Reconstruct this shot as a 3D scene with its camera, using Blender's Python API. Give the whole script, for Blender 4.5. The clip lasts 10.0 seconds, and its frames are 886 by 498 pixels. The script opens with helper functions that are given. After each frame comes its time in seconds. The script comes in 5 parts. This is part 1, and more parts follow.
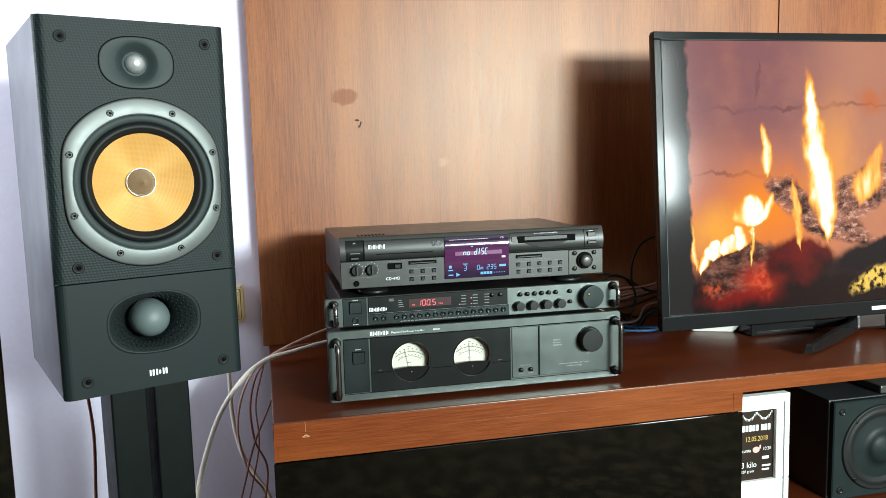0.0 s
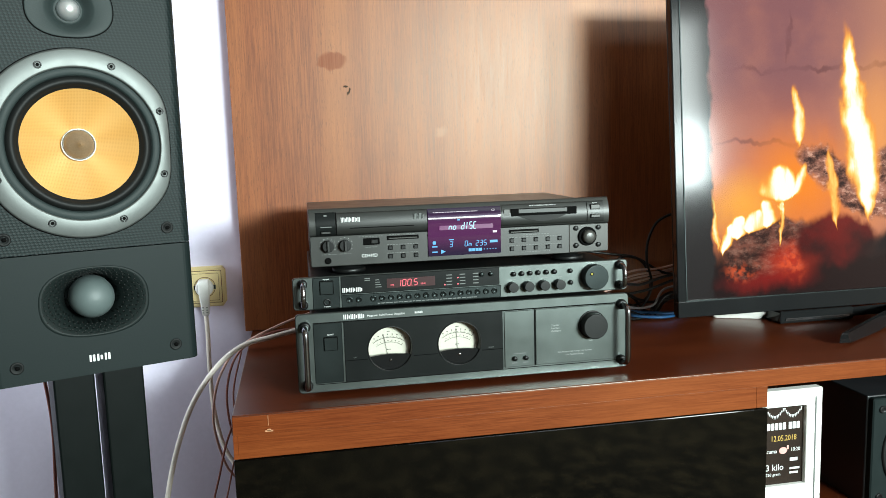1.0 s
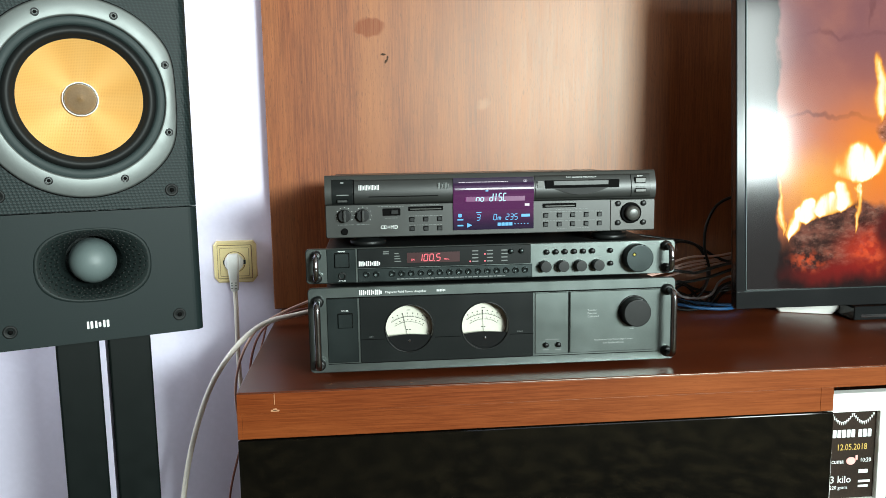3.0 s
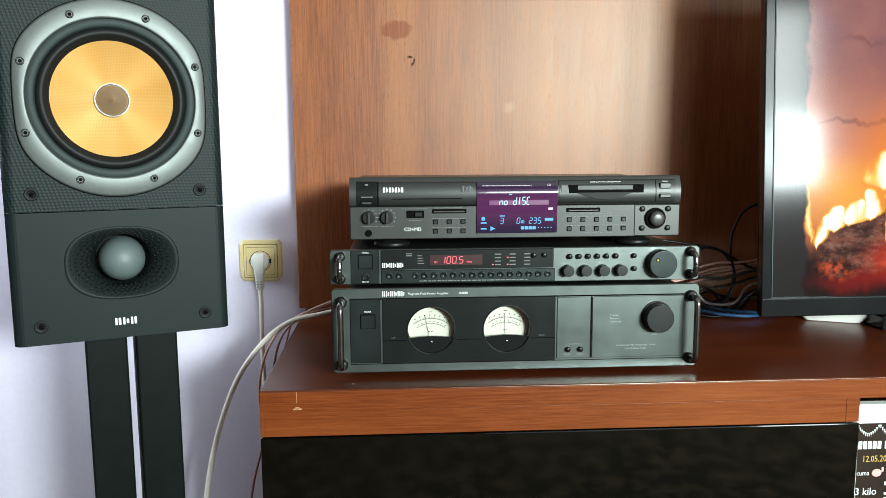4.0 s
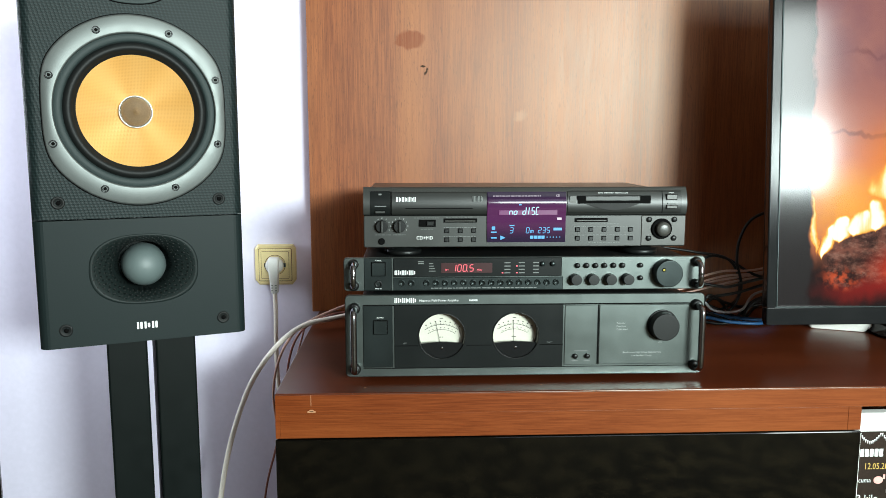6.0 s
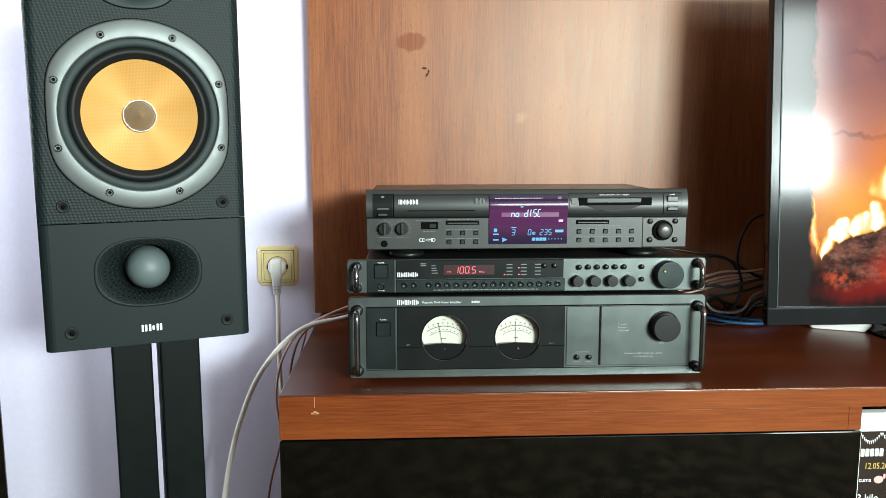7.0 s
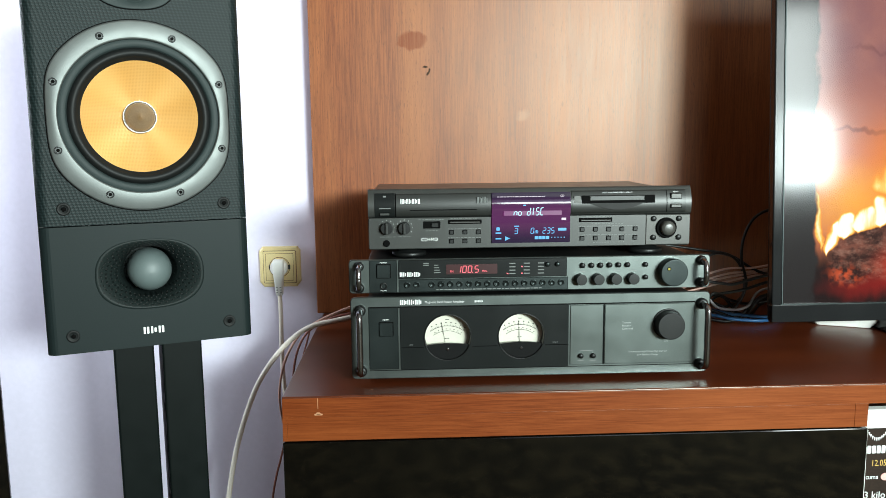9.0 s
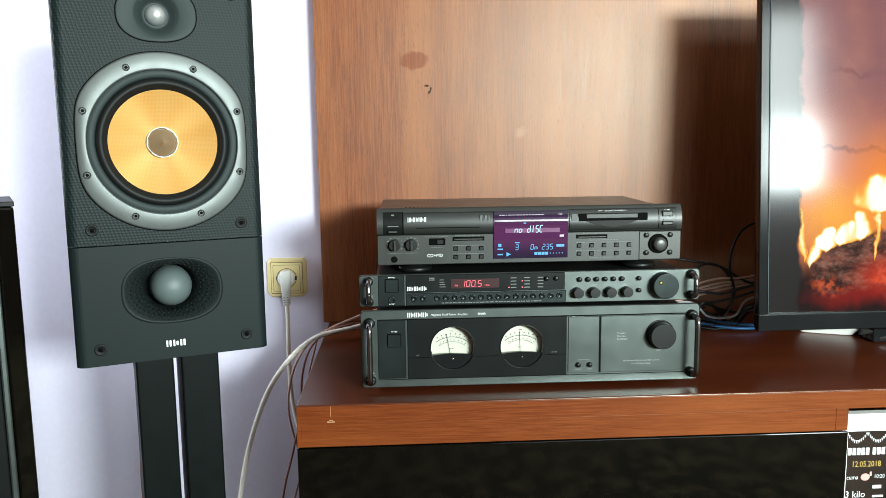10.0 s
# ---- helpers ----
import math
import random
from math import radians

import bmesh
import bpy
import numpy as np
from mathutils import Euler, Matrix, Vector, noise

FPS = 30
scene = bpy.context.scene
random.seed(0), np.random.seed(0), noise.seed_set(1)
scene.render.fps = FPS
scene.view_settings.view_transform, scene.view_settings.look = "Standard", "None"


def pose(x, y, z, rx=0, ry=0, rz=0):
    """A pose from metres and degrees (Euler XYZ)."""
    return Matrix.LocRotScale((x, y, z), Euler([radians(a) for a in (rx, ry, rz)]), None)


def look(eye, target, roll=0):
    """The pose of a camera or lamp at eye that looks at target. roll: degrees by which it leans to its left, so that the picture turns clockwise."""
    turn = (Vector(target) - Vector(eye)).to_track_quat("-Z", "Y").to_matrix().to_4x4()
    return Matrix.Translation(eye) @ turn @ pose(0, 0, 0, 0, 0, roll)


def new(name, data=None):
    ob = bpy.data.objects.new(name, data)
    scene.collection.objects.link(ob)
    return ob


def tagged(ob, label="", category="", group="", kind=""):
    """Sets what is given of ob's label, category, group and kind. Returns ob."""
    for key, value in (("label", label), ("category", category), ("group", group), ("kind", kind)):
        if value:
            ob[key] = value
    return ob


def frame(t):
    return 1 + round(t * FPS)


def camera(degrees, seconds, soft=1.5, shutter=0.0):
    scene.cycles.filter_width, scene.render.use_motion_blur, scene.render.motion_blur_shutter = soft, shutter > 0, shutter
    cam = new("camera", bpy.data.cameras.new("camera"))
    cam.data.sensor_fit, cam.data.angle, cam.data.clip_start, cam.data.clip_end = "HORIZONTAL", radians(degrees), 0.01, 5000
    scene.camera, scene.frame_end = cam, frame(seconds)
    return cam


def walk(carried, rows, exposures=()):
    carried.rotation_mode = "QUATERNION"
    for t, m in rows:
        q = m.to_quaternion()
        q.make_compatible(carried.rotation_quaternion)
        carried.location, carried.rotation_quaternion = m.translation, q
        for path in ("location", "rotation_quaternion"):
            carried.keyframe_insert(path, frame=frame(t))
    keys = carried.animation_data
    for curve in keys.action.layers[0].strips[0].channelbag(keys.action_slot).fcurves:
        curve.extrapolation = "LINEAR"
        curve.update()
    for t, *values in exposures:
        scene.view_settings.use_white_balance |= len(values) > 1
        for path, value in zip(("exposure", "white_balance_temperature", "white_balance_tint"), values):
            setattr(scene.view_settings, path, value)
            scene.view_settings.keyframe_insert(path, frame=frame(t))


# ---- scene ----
cam = camera(59.7, 10.0, soft=0.7)
PATH = [
    (0, (0.003, 0.115, 0.896), (0.451, 2.05, 0.659), -1.5),
    (0.5, (0.051, 0.165, 0.876), (0.447, 2.109, 0.621), -1.6),
    (1, (0.099, 0.224, 0.857), (0.462, 2.174, 0.595), -1.7),
    (1.5, (0.13, 0.273, 0.836), (0.446, 2.23, 0.567), -1.6),
    (2, (0.156, 0.295, 0.824), (0.416, 2.26, 0.554), -1.2),
    (2.5, (0.172, 0.297, 0.816), (0.376, 2.268, 0.548), -1.2),
    (2.7, (0.171, 0.297, 0.816), (0.366, 2.269, 0.547), -1.1),
    (3.8, (0.171, 0.293, 0.822), (0.296, 2.27, 0.544), -0.4),
    (4, (0.174, 0.292, 0.82), (0.288, 2.271, 0.551), -0.3),
    (4.5, (0.175, 0.286, 0.823), (0.278, 2.265, 0.555), 0.0),
    (5, (0.173, 0.278, 0.828), (0.266, 2.258, 0.559), 0.1),
    (5.5, (0.173, 0.271, 0.832), (0.26, 2.251, 0.563), 0.1),
    (7, (0.169, 0.262, 0.84), (0.255, 2.241, 0.567), -0.1),
    (7.5, (0.169, 0.259, 0.842), (0.251, 2.238, 0.569), -0.2),
    (8, (0.167, 0.265, 0.837), (0.25, 2.245, 0.565), -0.3),
    (8.5, (0.169, 0.271, 0.834), (0.248, 2.25, 0.559), -0.6),
    (9, (0.169, 0.267, 0.84), (0.249, 2.246, 0.564), -0.6),
    (9.5, (0.164, 0.249, 0.855), (0.242, 2.229, 0.579), -0.7),
    (10, (0.149, 0.213, 0.869), (0.25, 2.191, 0.594), -0.7),
]
walk(cam, [(t, look(eye, target, roll)) for t, eye, target, roll in PATH])

# ---- world and light ----
world = bpy.data.worlds.new("sky")
scene.world = world
world.use_nodes = True
_wn = world.node_tree.nodes
_sky = _wn.new("ShaderNodeTexSky")
_sky.sky_type, _sky.sun_disc = "NISHITA", False
_sky.sun_elevation, _sky.sun_rotation = radians(40), radians(150)
world.node_tree.links.new(_sky.outputs[0], _wn["Background"].inputs[0])
_wn["Background"].inputs[1].default_value = 0.1

# daylight of the window behind the camera
WIN = (0.56, 2.47, 1.0, 2.05)          # x0, x1, z0, z1 of the opening
FRONT_Y = -1.45
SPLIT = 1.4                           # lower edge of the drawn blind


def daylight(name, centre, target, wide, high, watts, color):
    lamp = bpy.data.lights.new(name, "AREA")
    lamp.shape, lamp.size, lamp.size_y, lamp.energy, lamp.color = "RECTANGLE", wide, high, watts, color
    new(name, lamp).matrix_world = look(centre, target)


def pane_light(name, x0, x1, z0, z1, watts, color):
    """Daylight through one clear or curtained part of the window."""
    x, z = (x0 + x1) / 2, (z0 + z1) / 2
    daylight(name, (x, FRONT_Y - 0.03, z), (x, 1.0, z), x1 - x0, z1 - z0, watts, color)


pane_light("window_daylight", 1.13, 1.75, WIN[2] + 0.05, SPLIT, 172.0, (0.85, 1.0, 0.955))
pane_light("curtain_gap_daylight", 2.08, WIN[1] - 0.05, WIN[2] + 0.05, SPLIT, 36.0, (0.85, 1.0, 0.985))
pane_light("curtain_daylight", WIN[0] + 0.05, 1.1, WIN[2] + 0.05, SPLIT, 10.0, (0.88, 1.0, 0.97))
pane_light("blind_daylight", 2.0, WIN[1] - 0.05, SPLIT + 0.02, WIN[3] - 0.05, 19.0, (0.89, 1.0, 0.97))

# daylight of the window in the left-hand wall
WIN2 = (1.28, 1.66, 0.6, 1.7)       # y0, y1, z0, z1
LEFT_X = -1.0
_y, _z = (WIN2[0] + WIN2[1]) / 2, (WIN2[2] + WIN2[3]) / 2
daylight("side_daylight", (LEFT_X - 0.03, _y, _z), (0.0, _y, _z), WIN2[1] - WIN2[0] - 0.1, WIN2[3] - WIN2[2] - 0.1, 10.5, (0.82, 0.94, 1.0))


# ---- node helpers ----
class G:
    """A small wrapper to write node graphs."""

    def __init__(self, name):
        self.m = bpy.data.materials.new(name)
        self.m.use_nodes = True
        self.nt = self.m.node_tree
        self.b = self.nt.nodes["Principled BSDF"]
        self.tc = self.nt.nodes.new("ShaderNodeTexCoord")
        self.p = self.tc.outputs["Object"]

    def put(self, sock, v):
        if isinstance(v, bpy.types.NodeSocket):
            self.nt.links.new(v, sock)
        elif isinstance(v, (tuple, list)) and len(v) == 3 and len(sock.default_value) == 4:
            sock.default_value = (*v, 1)
        else:
            sock.default_value = v

    def math(self, op, a, b=0.0, c=0.0, clamp=False):
        n = self.nt.nodes.new("ShaderNodeMath")
        n.operation, n.use_clamp = op, clamp
        for s, v in zip(n.inputs, (a, b, c)):
            self.put(s, v)
        return n.outputs[0]

    def step(self, v, lo, hi):
        n = self.nt.nodes.new("ShaderNodeMapRange")
        n.interpolation_type = "SMOOTHSTEP"
        self.put(n.inputs[0], v)
        n.inputs[1].default_value, n.inputs[2].default_value = lo, hi
        return n.outputs[0]

    def xyz(self):
        n = self.nt.nodes.new("ShaderNodeSeparateXYZ")
        self.put(n.inputs[0], self.p)
        return n.outputs

    def vec(self, x, y, z=0.0):
        n = self.nt.nodes.new("ShaderNodeCombineXYZ")
        for s, v in zip(n.inputs, (x, y, z)):
            self.put(s, v)
        return n.outputs[0]

    def scaled(self, s, v=None):
        n = self.nt.nodes.new("ShaderNodeMapping")
        self.put(n.inputs[0], v or self.p)
        n.inputs["Scale"].default_value = s
        return n.outputs[0]

    def noise(self, scale, detail=4.0, v=None, rough=0.5):
        n = self.nt.nodes.new("ShaderNodeTexNoise")
        self.put(n.inputs["Vector"], v or self.p)
        n.inputs["Scale"].default_value, n.inputs["Detail"].default_value = scale, detail
        n.inputs["Roughness"].default_value = rough
        return n.outputs[0]

    def mix(self, f, a, b, blend="MIX"):
        n = self.nt.nodes.new("ShaderNodeMix")
        n.data_type, n.blend_type = "RGBA", blend
        self.put(n.inputs[0], f)
        self.put(n.inputs[6], a)
        self.put(n.inputs[7], b)
        return n.outputs[2]

    def bump(self, h, strength=0.3, dist=0.001):
        n = self.nt.nodes.new("ShaderNodeBump")
        n.inputs["Strength"].default_value, n.inputs["Distance"].default_value = strength, dist
        self.put(n.inputs["Height"], h)
        self.put(self.b.inputs["Normal"], n.outputs[0])

    def set(self, **kw):
        names = dict(color="Base Color", rough="Roughness", metal="Metallic", spec="Specular IOR Level", coat="Coat Weight",
                     coat_rough="Coat Roughness", tint="Specular Tint", emit="Emission Color", glow="Emission Strength", trans="Transmission Weight", ior="IOR", sheen="Sheen Weight")
        for k, v in kw.items():
            self.put(self.b.inputs[names[k]], v)
        return self.m


def paint(name, color, rough=0.5, metal=0.0, var=0.12, scale=60.0, bump=0.1, dist=0.0004, spec=0.5):
    """A surface with fine grain, blotches and slightly uneven gloss."""
    g = G(name)
    fine, wide = g.noise(scale * 8, 3), g.noise(scale * 0.3, 4)
    both = g.math("ADD", g.math("MULTIPLY", fine, 0.5), g.math("MULTIPLY", wide, 0.5))
    dark, light = tuple(c * (1 - var) for c in color), tuple(min(1, c * (1 + var)) for c in color)
    g.set(color=g.mix(g.step(both, 0.3, 0.7), dark, light), metal=metal, spec=spec)
    g.set(rough=g.math("MULTIPLY_ADD", wide, 0.16, rough - 0.08, clamp=True))
    if bump:
        g.bump(fine, bump, dist)
    return g.m


def wood(name, tones, along, rough=0.4, marks=False, spec=0.5, relief=0.12):
    """Veneer with its grain along x or z; tones from dark to light."""
    g = G(name)
    x, y, z = g.xyz()
    v = g.scaled((1.2, 40, 40) if along == "x" else (40, 40, 1.2))
    fibre = g.noise(15 if along == "x" else 9, 6, v, 0.68)
    band = g.noise(0.9, 3, g.scaled((1.5, 14, 14) if along == "x" else (14, 14, 1.0)))
    pore = g.noise(30, 2, g.scaled((3, 40, 40) if along == "x" else (40, 40, 3)))
    c = g.mix(g.step(fibre, 0.32, 0.68), tones[0], tones[1])
    c = g.mix(g.math("MULTIPLY", g.step(band, 0.35, 0.7), 0.55), c, tones[2])
    c = g.mix(g.math("MULTIPLY", g.step(pore, 0.6, 0.7), 0.55 if along == "z" else 0.16), c, tuple(t * 0.5 for t in tones[0]))
    c = g.mix(g.math("MULTIPLY", g.step(g.noise(4.5, 4), 0.45, 0.7), 0.3), c, tones[0])
    if marks:
        w = g.noise(55, 4)
        wob = g.math("MULTIPLY_ADD", w, 0.02, -0.01)

        def spot(cx, cz, rx, rz, soft=0.6):
            dx = g.math("DIVIDE", g.math("ADD", g.math("SUBTRACT", x, cx), wob), rx)
            dz = g.math("DIVIDE", g.math("ADD", g.math("SUBTRACT", z, cz), wob), rz)
            d = g.math("SQRT", g.math("ADD", g.math("MULTIPLY", dx, dx), g.math("MULTIPLY", dz, dz)))
            return g.math("SUBTRACT", 1.0, g.step(d, 1 - soft, 1.0))
        streak = g.math("MULTIPLY_ADD", g.step(fibre, 0.35, 0.6), -0.3, 1.0)
        stain = g.math("MULTIPLY", spot(0.174, 1.021, 0.029, 0.019, 0.3), streak)
        c = g.mix(stain, c, (0.18, 0.034, 0.006))
        spec = g.math("MULTIPLY_ADD", stain, -0.4 * spec, spec)
        scratch = g.math("MAXIMUM", spot(0.199, 0.975, 0.0065, 0.003), spot(0.206, 0.968, 0.003, 0.0065))
        c = g.mix(scratch, c, (0.03, 0.013, 0.006))
        spec = g.math("MULTIPLY", spec, g.math("MULTIPLY_ADD", scratch, -0.8, 1.0))
        c = g.mix(g.math("MULTIPLY", spot(0.375, 0.885, 0.014, 0.012), 0.14), c, (0.62, 0.42, 0.28))
        c = g.mix(g.math("MULTIPLY", spot(0.51, 0.95, 0.008, 0.006), 0.3), c, (0.16, 0.06, 0.03))
    g.set(color=c, spec=spec, tint=(1.0, 0.97, 0.85))
    g.set(rough=g.math("MULTIPLY_ADD", fibre, 0.14, rough - 0.07, clamp=True))
    g.bump(fibre, relief, 0.0004)
    return g.m


def carpet():
    g = G("brown_mottled_carpet")
    patch, pile = g.noise(17, 6, None, 0.7), g.noise(260, 2)
    c = g.mix(g.step(patch, 0.44, 0.62), (0.004, 0.003, 0.0016), (0.19, 0.143, 0.07))
    g.set(color=g.mix(g.math("MULTIPLY", pile, 0.5), c, (0.02, 0.015, 0.01)), rough=0.95, spec=0.1)
    g.bump(pile, 0.5, 0.003)
    return g.m


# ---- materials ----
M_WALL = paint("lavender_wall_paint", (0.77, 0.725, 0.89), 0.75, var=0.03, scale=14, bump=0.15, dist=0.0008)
# unseen walls: dark brown keeps the bounced fill light low
M_ROOM = paint("darkened_unseen_wall", (0.128, 0.08, 0.063), 0.8, var=0.05, scale=14)
# unseen ceiling, also held dark so that less light comes back down
M_DARKCEIL = paint("darkened_unseen_ceiling", (0.24, 0.21, 0.19), 0.8, var=0.03, scale=14)
M_FLOOR = carpet()
M_PANEL = wood("panel_veneer", ((0.125, 0.021, 0.004), (0.265, 0.066, 0.0155), (0.36, 0.118, 0.034)), "z", 0.45, marks=True, spec=0.64)
M_BENCH = wood("bench_veneer", ((0.06, 0.0112, 0.0035), (0.094, 0.0192, 0.006), (0.122, 0.0275, 0.0085)), "x", 0.3, spec=0.42, relief=0.03)
M_EDGE = wood("bench_edge_veneer", ((0.112, 0.021, 0.0044), (0.192, 0.043, 0.0095), (0.262, 0.07, 0.017)), "x", 0.36, spec=0.28)
M_BAREWOOD = paint("bare_chipped_wood", (0.42, 0.2, 0.1), 0.7)
M_GLOSSBLACK = paint("black_gloss_lacquer", (0.0026, 0.0022, 0.0016), 0.05, var=0.1, scale=20, bump=0.0, spec=0.5)
M_STEEL = paint("dark_grey_faceplate", (0.024, 0.031, 0.031), 0.36, 0.75, var=0.08, scale=90, bump=0.08)
M_STEEL2 = paint("light_grey_faceplate", (0.112, 0.129, 0.124), 0.36, 0.85, var=0.07, scale=90, bump=0.08)
M_SMOKE = paint("smoked_black_panel", (0.0075, 0.009, 0.009), 0.32, var=0.08, scale=70, bump=0.0, spec=0.2)
M_BLACK = paint("black_plastic", (0.0045, 0.005, 0.005), 0.42, var=0.1, scale=120, bump=0.05, spec=0.3)
M_CHASSIS = paint("black_steel_chassis", (0.005, 0.0055, 0.0055), 0.5, var=0.1, scale=90, spec=0.25)
M_CDGREY = paint("titanium_grey_faceplate", (0.026, 0.0275, 0.0255), 0.4, 0.0, var=0.07, scale=110, bump=0.08)
M_CDDARK = paint("dark_tray_plastic", (0.0125, 0.0135, 0.0125), 0.42, var=0.08, scale=90, bump=0.04)
M_CDTOP = paint("grey_painted_lid", (0.042, 0.041, 0.037), 0.36, var=0.06, scale=110)
M_CHROME = paint("dark_chrome", (0.26, 0.26, 0.27), 0.2, 1.0, var=0.06, scale=90, bump=0.0)
M_WHITEPRINT = paint("white_print", (0.72, 0.74, 0.74), 0.6, var=0.02, bump=0.0)
M_PALEPRINT = paint("pale_grey_print", (0.34, 0.36, 0.35), 0.6, var=0.05, bump=0.0)
M_GREYPRINT = paint("grey_print", (0.135, 0.145, 0.142), 0.6, var=0.05, bump=0.0)
M_DIAL = paint("meter_paper", (0.56, 0.54, 0.46), 0.55, var=0.03, scale=40, bump=0.0)
M_VOID = paint("dark_gap", (0.003, 0.003, 0.003), 0.8, var=0.02, bump=0.0, spec=0.05)
M_INK = paint("black_ink", (0.012, 0.012, 0.012), 0.6, var=0.02, bump=0.0, spec=0.25)
M_CABSIDE = paint("black_ash_vinyl", (0.016, 0.0175, 0.02), 0.36, var=0.2, scale=60, bump=0.15, spec=0.6)
M_BAFFLE2 = paint("plain_black_baffle", (0.009, 0.0145, 0.0145), 0.5, var=0.12, scale=120, bump=0.2, spec=0.17)
M_FLANGE = paint("grey_basket_flange", (0.027, 0.037, 0.037), 0.5, var=0.08, scale=120, bump=0.05, spec=0.14)
M_RUBBER = paint("black_rubber", (0.007, 0.008, 0.008), 0.55, var=0.1, scale=80, bump=0.05, spec=0.25)
M_SILVER = paint("silver_paint_ring", (0.122, 0.133, 0.13), 0.47, 0.5, var=0.05, scale=200, bump=0.05)
M_RIM = paint("bright_silver_rim", (0.5, 0.5, 0.48), 0.3, 0.7, var=0.05, scale=200, bump=0.0)
M_DOME = paint("aluminium_dome", (0.75, 0.77, 0.78), 0.3, 0.7, var=0.03, bump=0.0)
M_GREYBALL = paint("grey_foam_bung", (0.1, 0.13, 0.13), 0.5, var=0.06, scale=120, bump=0.1)
M_DUST = paint("translucent_brown_dust_cap", (0.2, 0.135, 0.08), 0.1, var=0.08, scale=60, bump=0.0, spec=0.8)
M_STAND = paint("black_powder_coat", (0.0028, 0.0048, 0.0045), 0.45, var=0.1, scale=160, bump=0.2, spec=0.12)
M_SCREW = paint("black_screw", (0.02, 0.02, 0.021), 0.3, 0.6, bump=0.0)
M_IVORY = paint("ivory_plastic", (0.74, 0.6, 0.31), 0.35, var=0.05, scale=50, bump=0.03)
M_WHITEPLASTIC = paint("white_plastic", (0.78, 0.77, 0.74), 0.38, var=0.04, scale=50, bump=0.03)
M_CABLE_W = paint("cream_cable_sheath", (0.86, 0.78, 0.7), 0.45, var=0.08, scale=50, bump=0.03)
M_CABLE_R = paint("copper_red_speaker_wire", (0.3, 0.11, 0.09), 0.35, var=0.2, scale=60, bump=0.03)
M_CABLE_P = paint("pink_clear_speaker_wire", (0.62, 0.38, 0.32), 0.35, var=0.15, scale=60, bump=0.03)
M_CABLE_B = paint("blue_cable_sheath", (0.02, 0.11, 0.28), 0.45, var=0.1, scale=60, bump=0.03)
M_FOOTGLOSS = paint("polished_black_plastic", (0.006, 0.0065, 0.007), 0.07, var=0.05, scale=40, bump=0.0, spec=0.5)
M_BEZEL = paint("gloss_black_bezel", (0.01, 0.0105, 0.011), 0.14, var=0.05, scale=40, bump=0.0, spec=0.2)
M_FRAMEWHITE = paint("white_frame_paint", (0.84, 0.83, 0.8), 0.45, var=0.03, scale=40)
M_CARD = paint("chalkboard_card", (0.02, 0.012, 0.008), 0.6, var=0.3, scale=50, bump=0.0, spec=0.15)
M_GOLD = paint("gold_print", (0.5, 0.33, 0.07), 0.6, var=0.1, bump=0.0)
M_PINK = paint("pink_print", (0.75, 0.36, 0.33), 0.6, var=0.05, bump=0.0)
M_PAPER = paint("grey_paper", (0.4, 0.4, 0.42), 0.7, var=0.06, bump=0.0)


def lit(name, color, strength):
    g = G(name)
    return g.set(color=(0.01, 0.01, 0.01), emit=color, glow=strength, rough=0.3)


M_RED_LED = lit("red_segment_light", (1.0, 0.16, 0.2), 1.5)
M_RED_GLOW = lit("dim_red_display", (0.5, 0.01, 0.03), 0.085)
M_CYAN = lit("pale_cyan_segment_light", (0.45, 0.85, 1.0), 1.3)
M_BLUE = lit("blue_segment_light", (0.1, 0.5, 0.95), 1.1)
M_WHITE_LED = lit("white_display_light", (0.95, 0.85, 1.0), 0.9)
M_VIOLET = lit("violet_display_band", (0.5, 0.08, 0.42), 0.42)
M_YELLOW_DOT = lit("yellow_indicator", (0.85, 0.8, 0.15), 0.8)


def display_material():
    g = G("violet_display_glass")
    x, y, z = g.xyz()
    band = g.math("MULTIPLY", g.step(z, 0.0, 0.03), g.math("SUBTRACT", 1.0, g.step(z, 0.045, 0.064)))
    c = g.mix(band, (0.022, 0.012, 0.05), (0.13, 0.022, 0.12))
    return g.set(color=(0.01, 0.008, 0.012), emit=c, glow=0.75, rough=0.09, spec=0.9)


def baffle_material(name, relief, teal=1.0):
    g = G(name)
    x, y, z = g.xyz()
    jit = g.noise(70, 3)
    a = g.math("MULTIPLY", g.math("MULTIPLY_ADD", jit, 0.0016, x), 2 * math.pi / 0.0084)
    b = g.math("MULTIPLY", g.math("MULTIPLY_ADD", g.noise(55, 3), 0.0018, z), 2 * math.pi / 0.0068)
    p = g.math("SINE", g.math("ADD", a, g.math("MULTIPLY", b, 1.25)))
    q = g.math("SINE", g.math("SUBTRACT", a, g.math("MULTIPLY", b, 0.75)))
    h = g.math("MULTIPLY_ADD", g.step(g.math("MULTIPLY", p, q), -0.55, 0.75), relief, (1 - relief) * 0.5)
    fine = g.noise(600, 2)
    # hollows of the embossing get a darker colour as painted shade
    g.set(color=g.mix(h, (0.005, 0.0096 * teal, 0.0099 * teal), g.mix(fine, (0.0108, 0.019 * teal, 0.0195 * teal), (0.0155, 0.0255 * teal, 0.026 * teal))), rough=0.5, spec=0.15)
    g.bump(h, 0.3 if relief > 0.5 else 0.15, 0.0005)
    return g.m


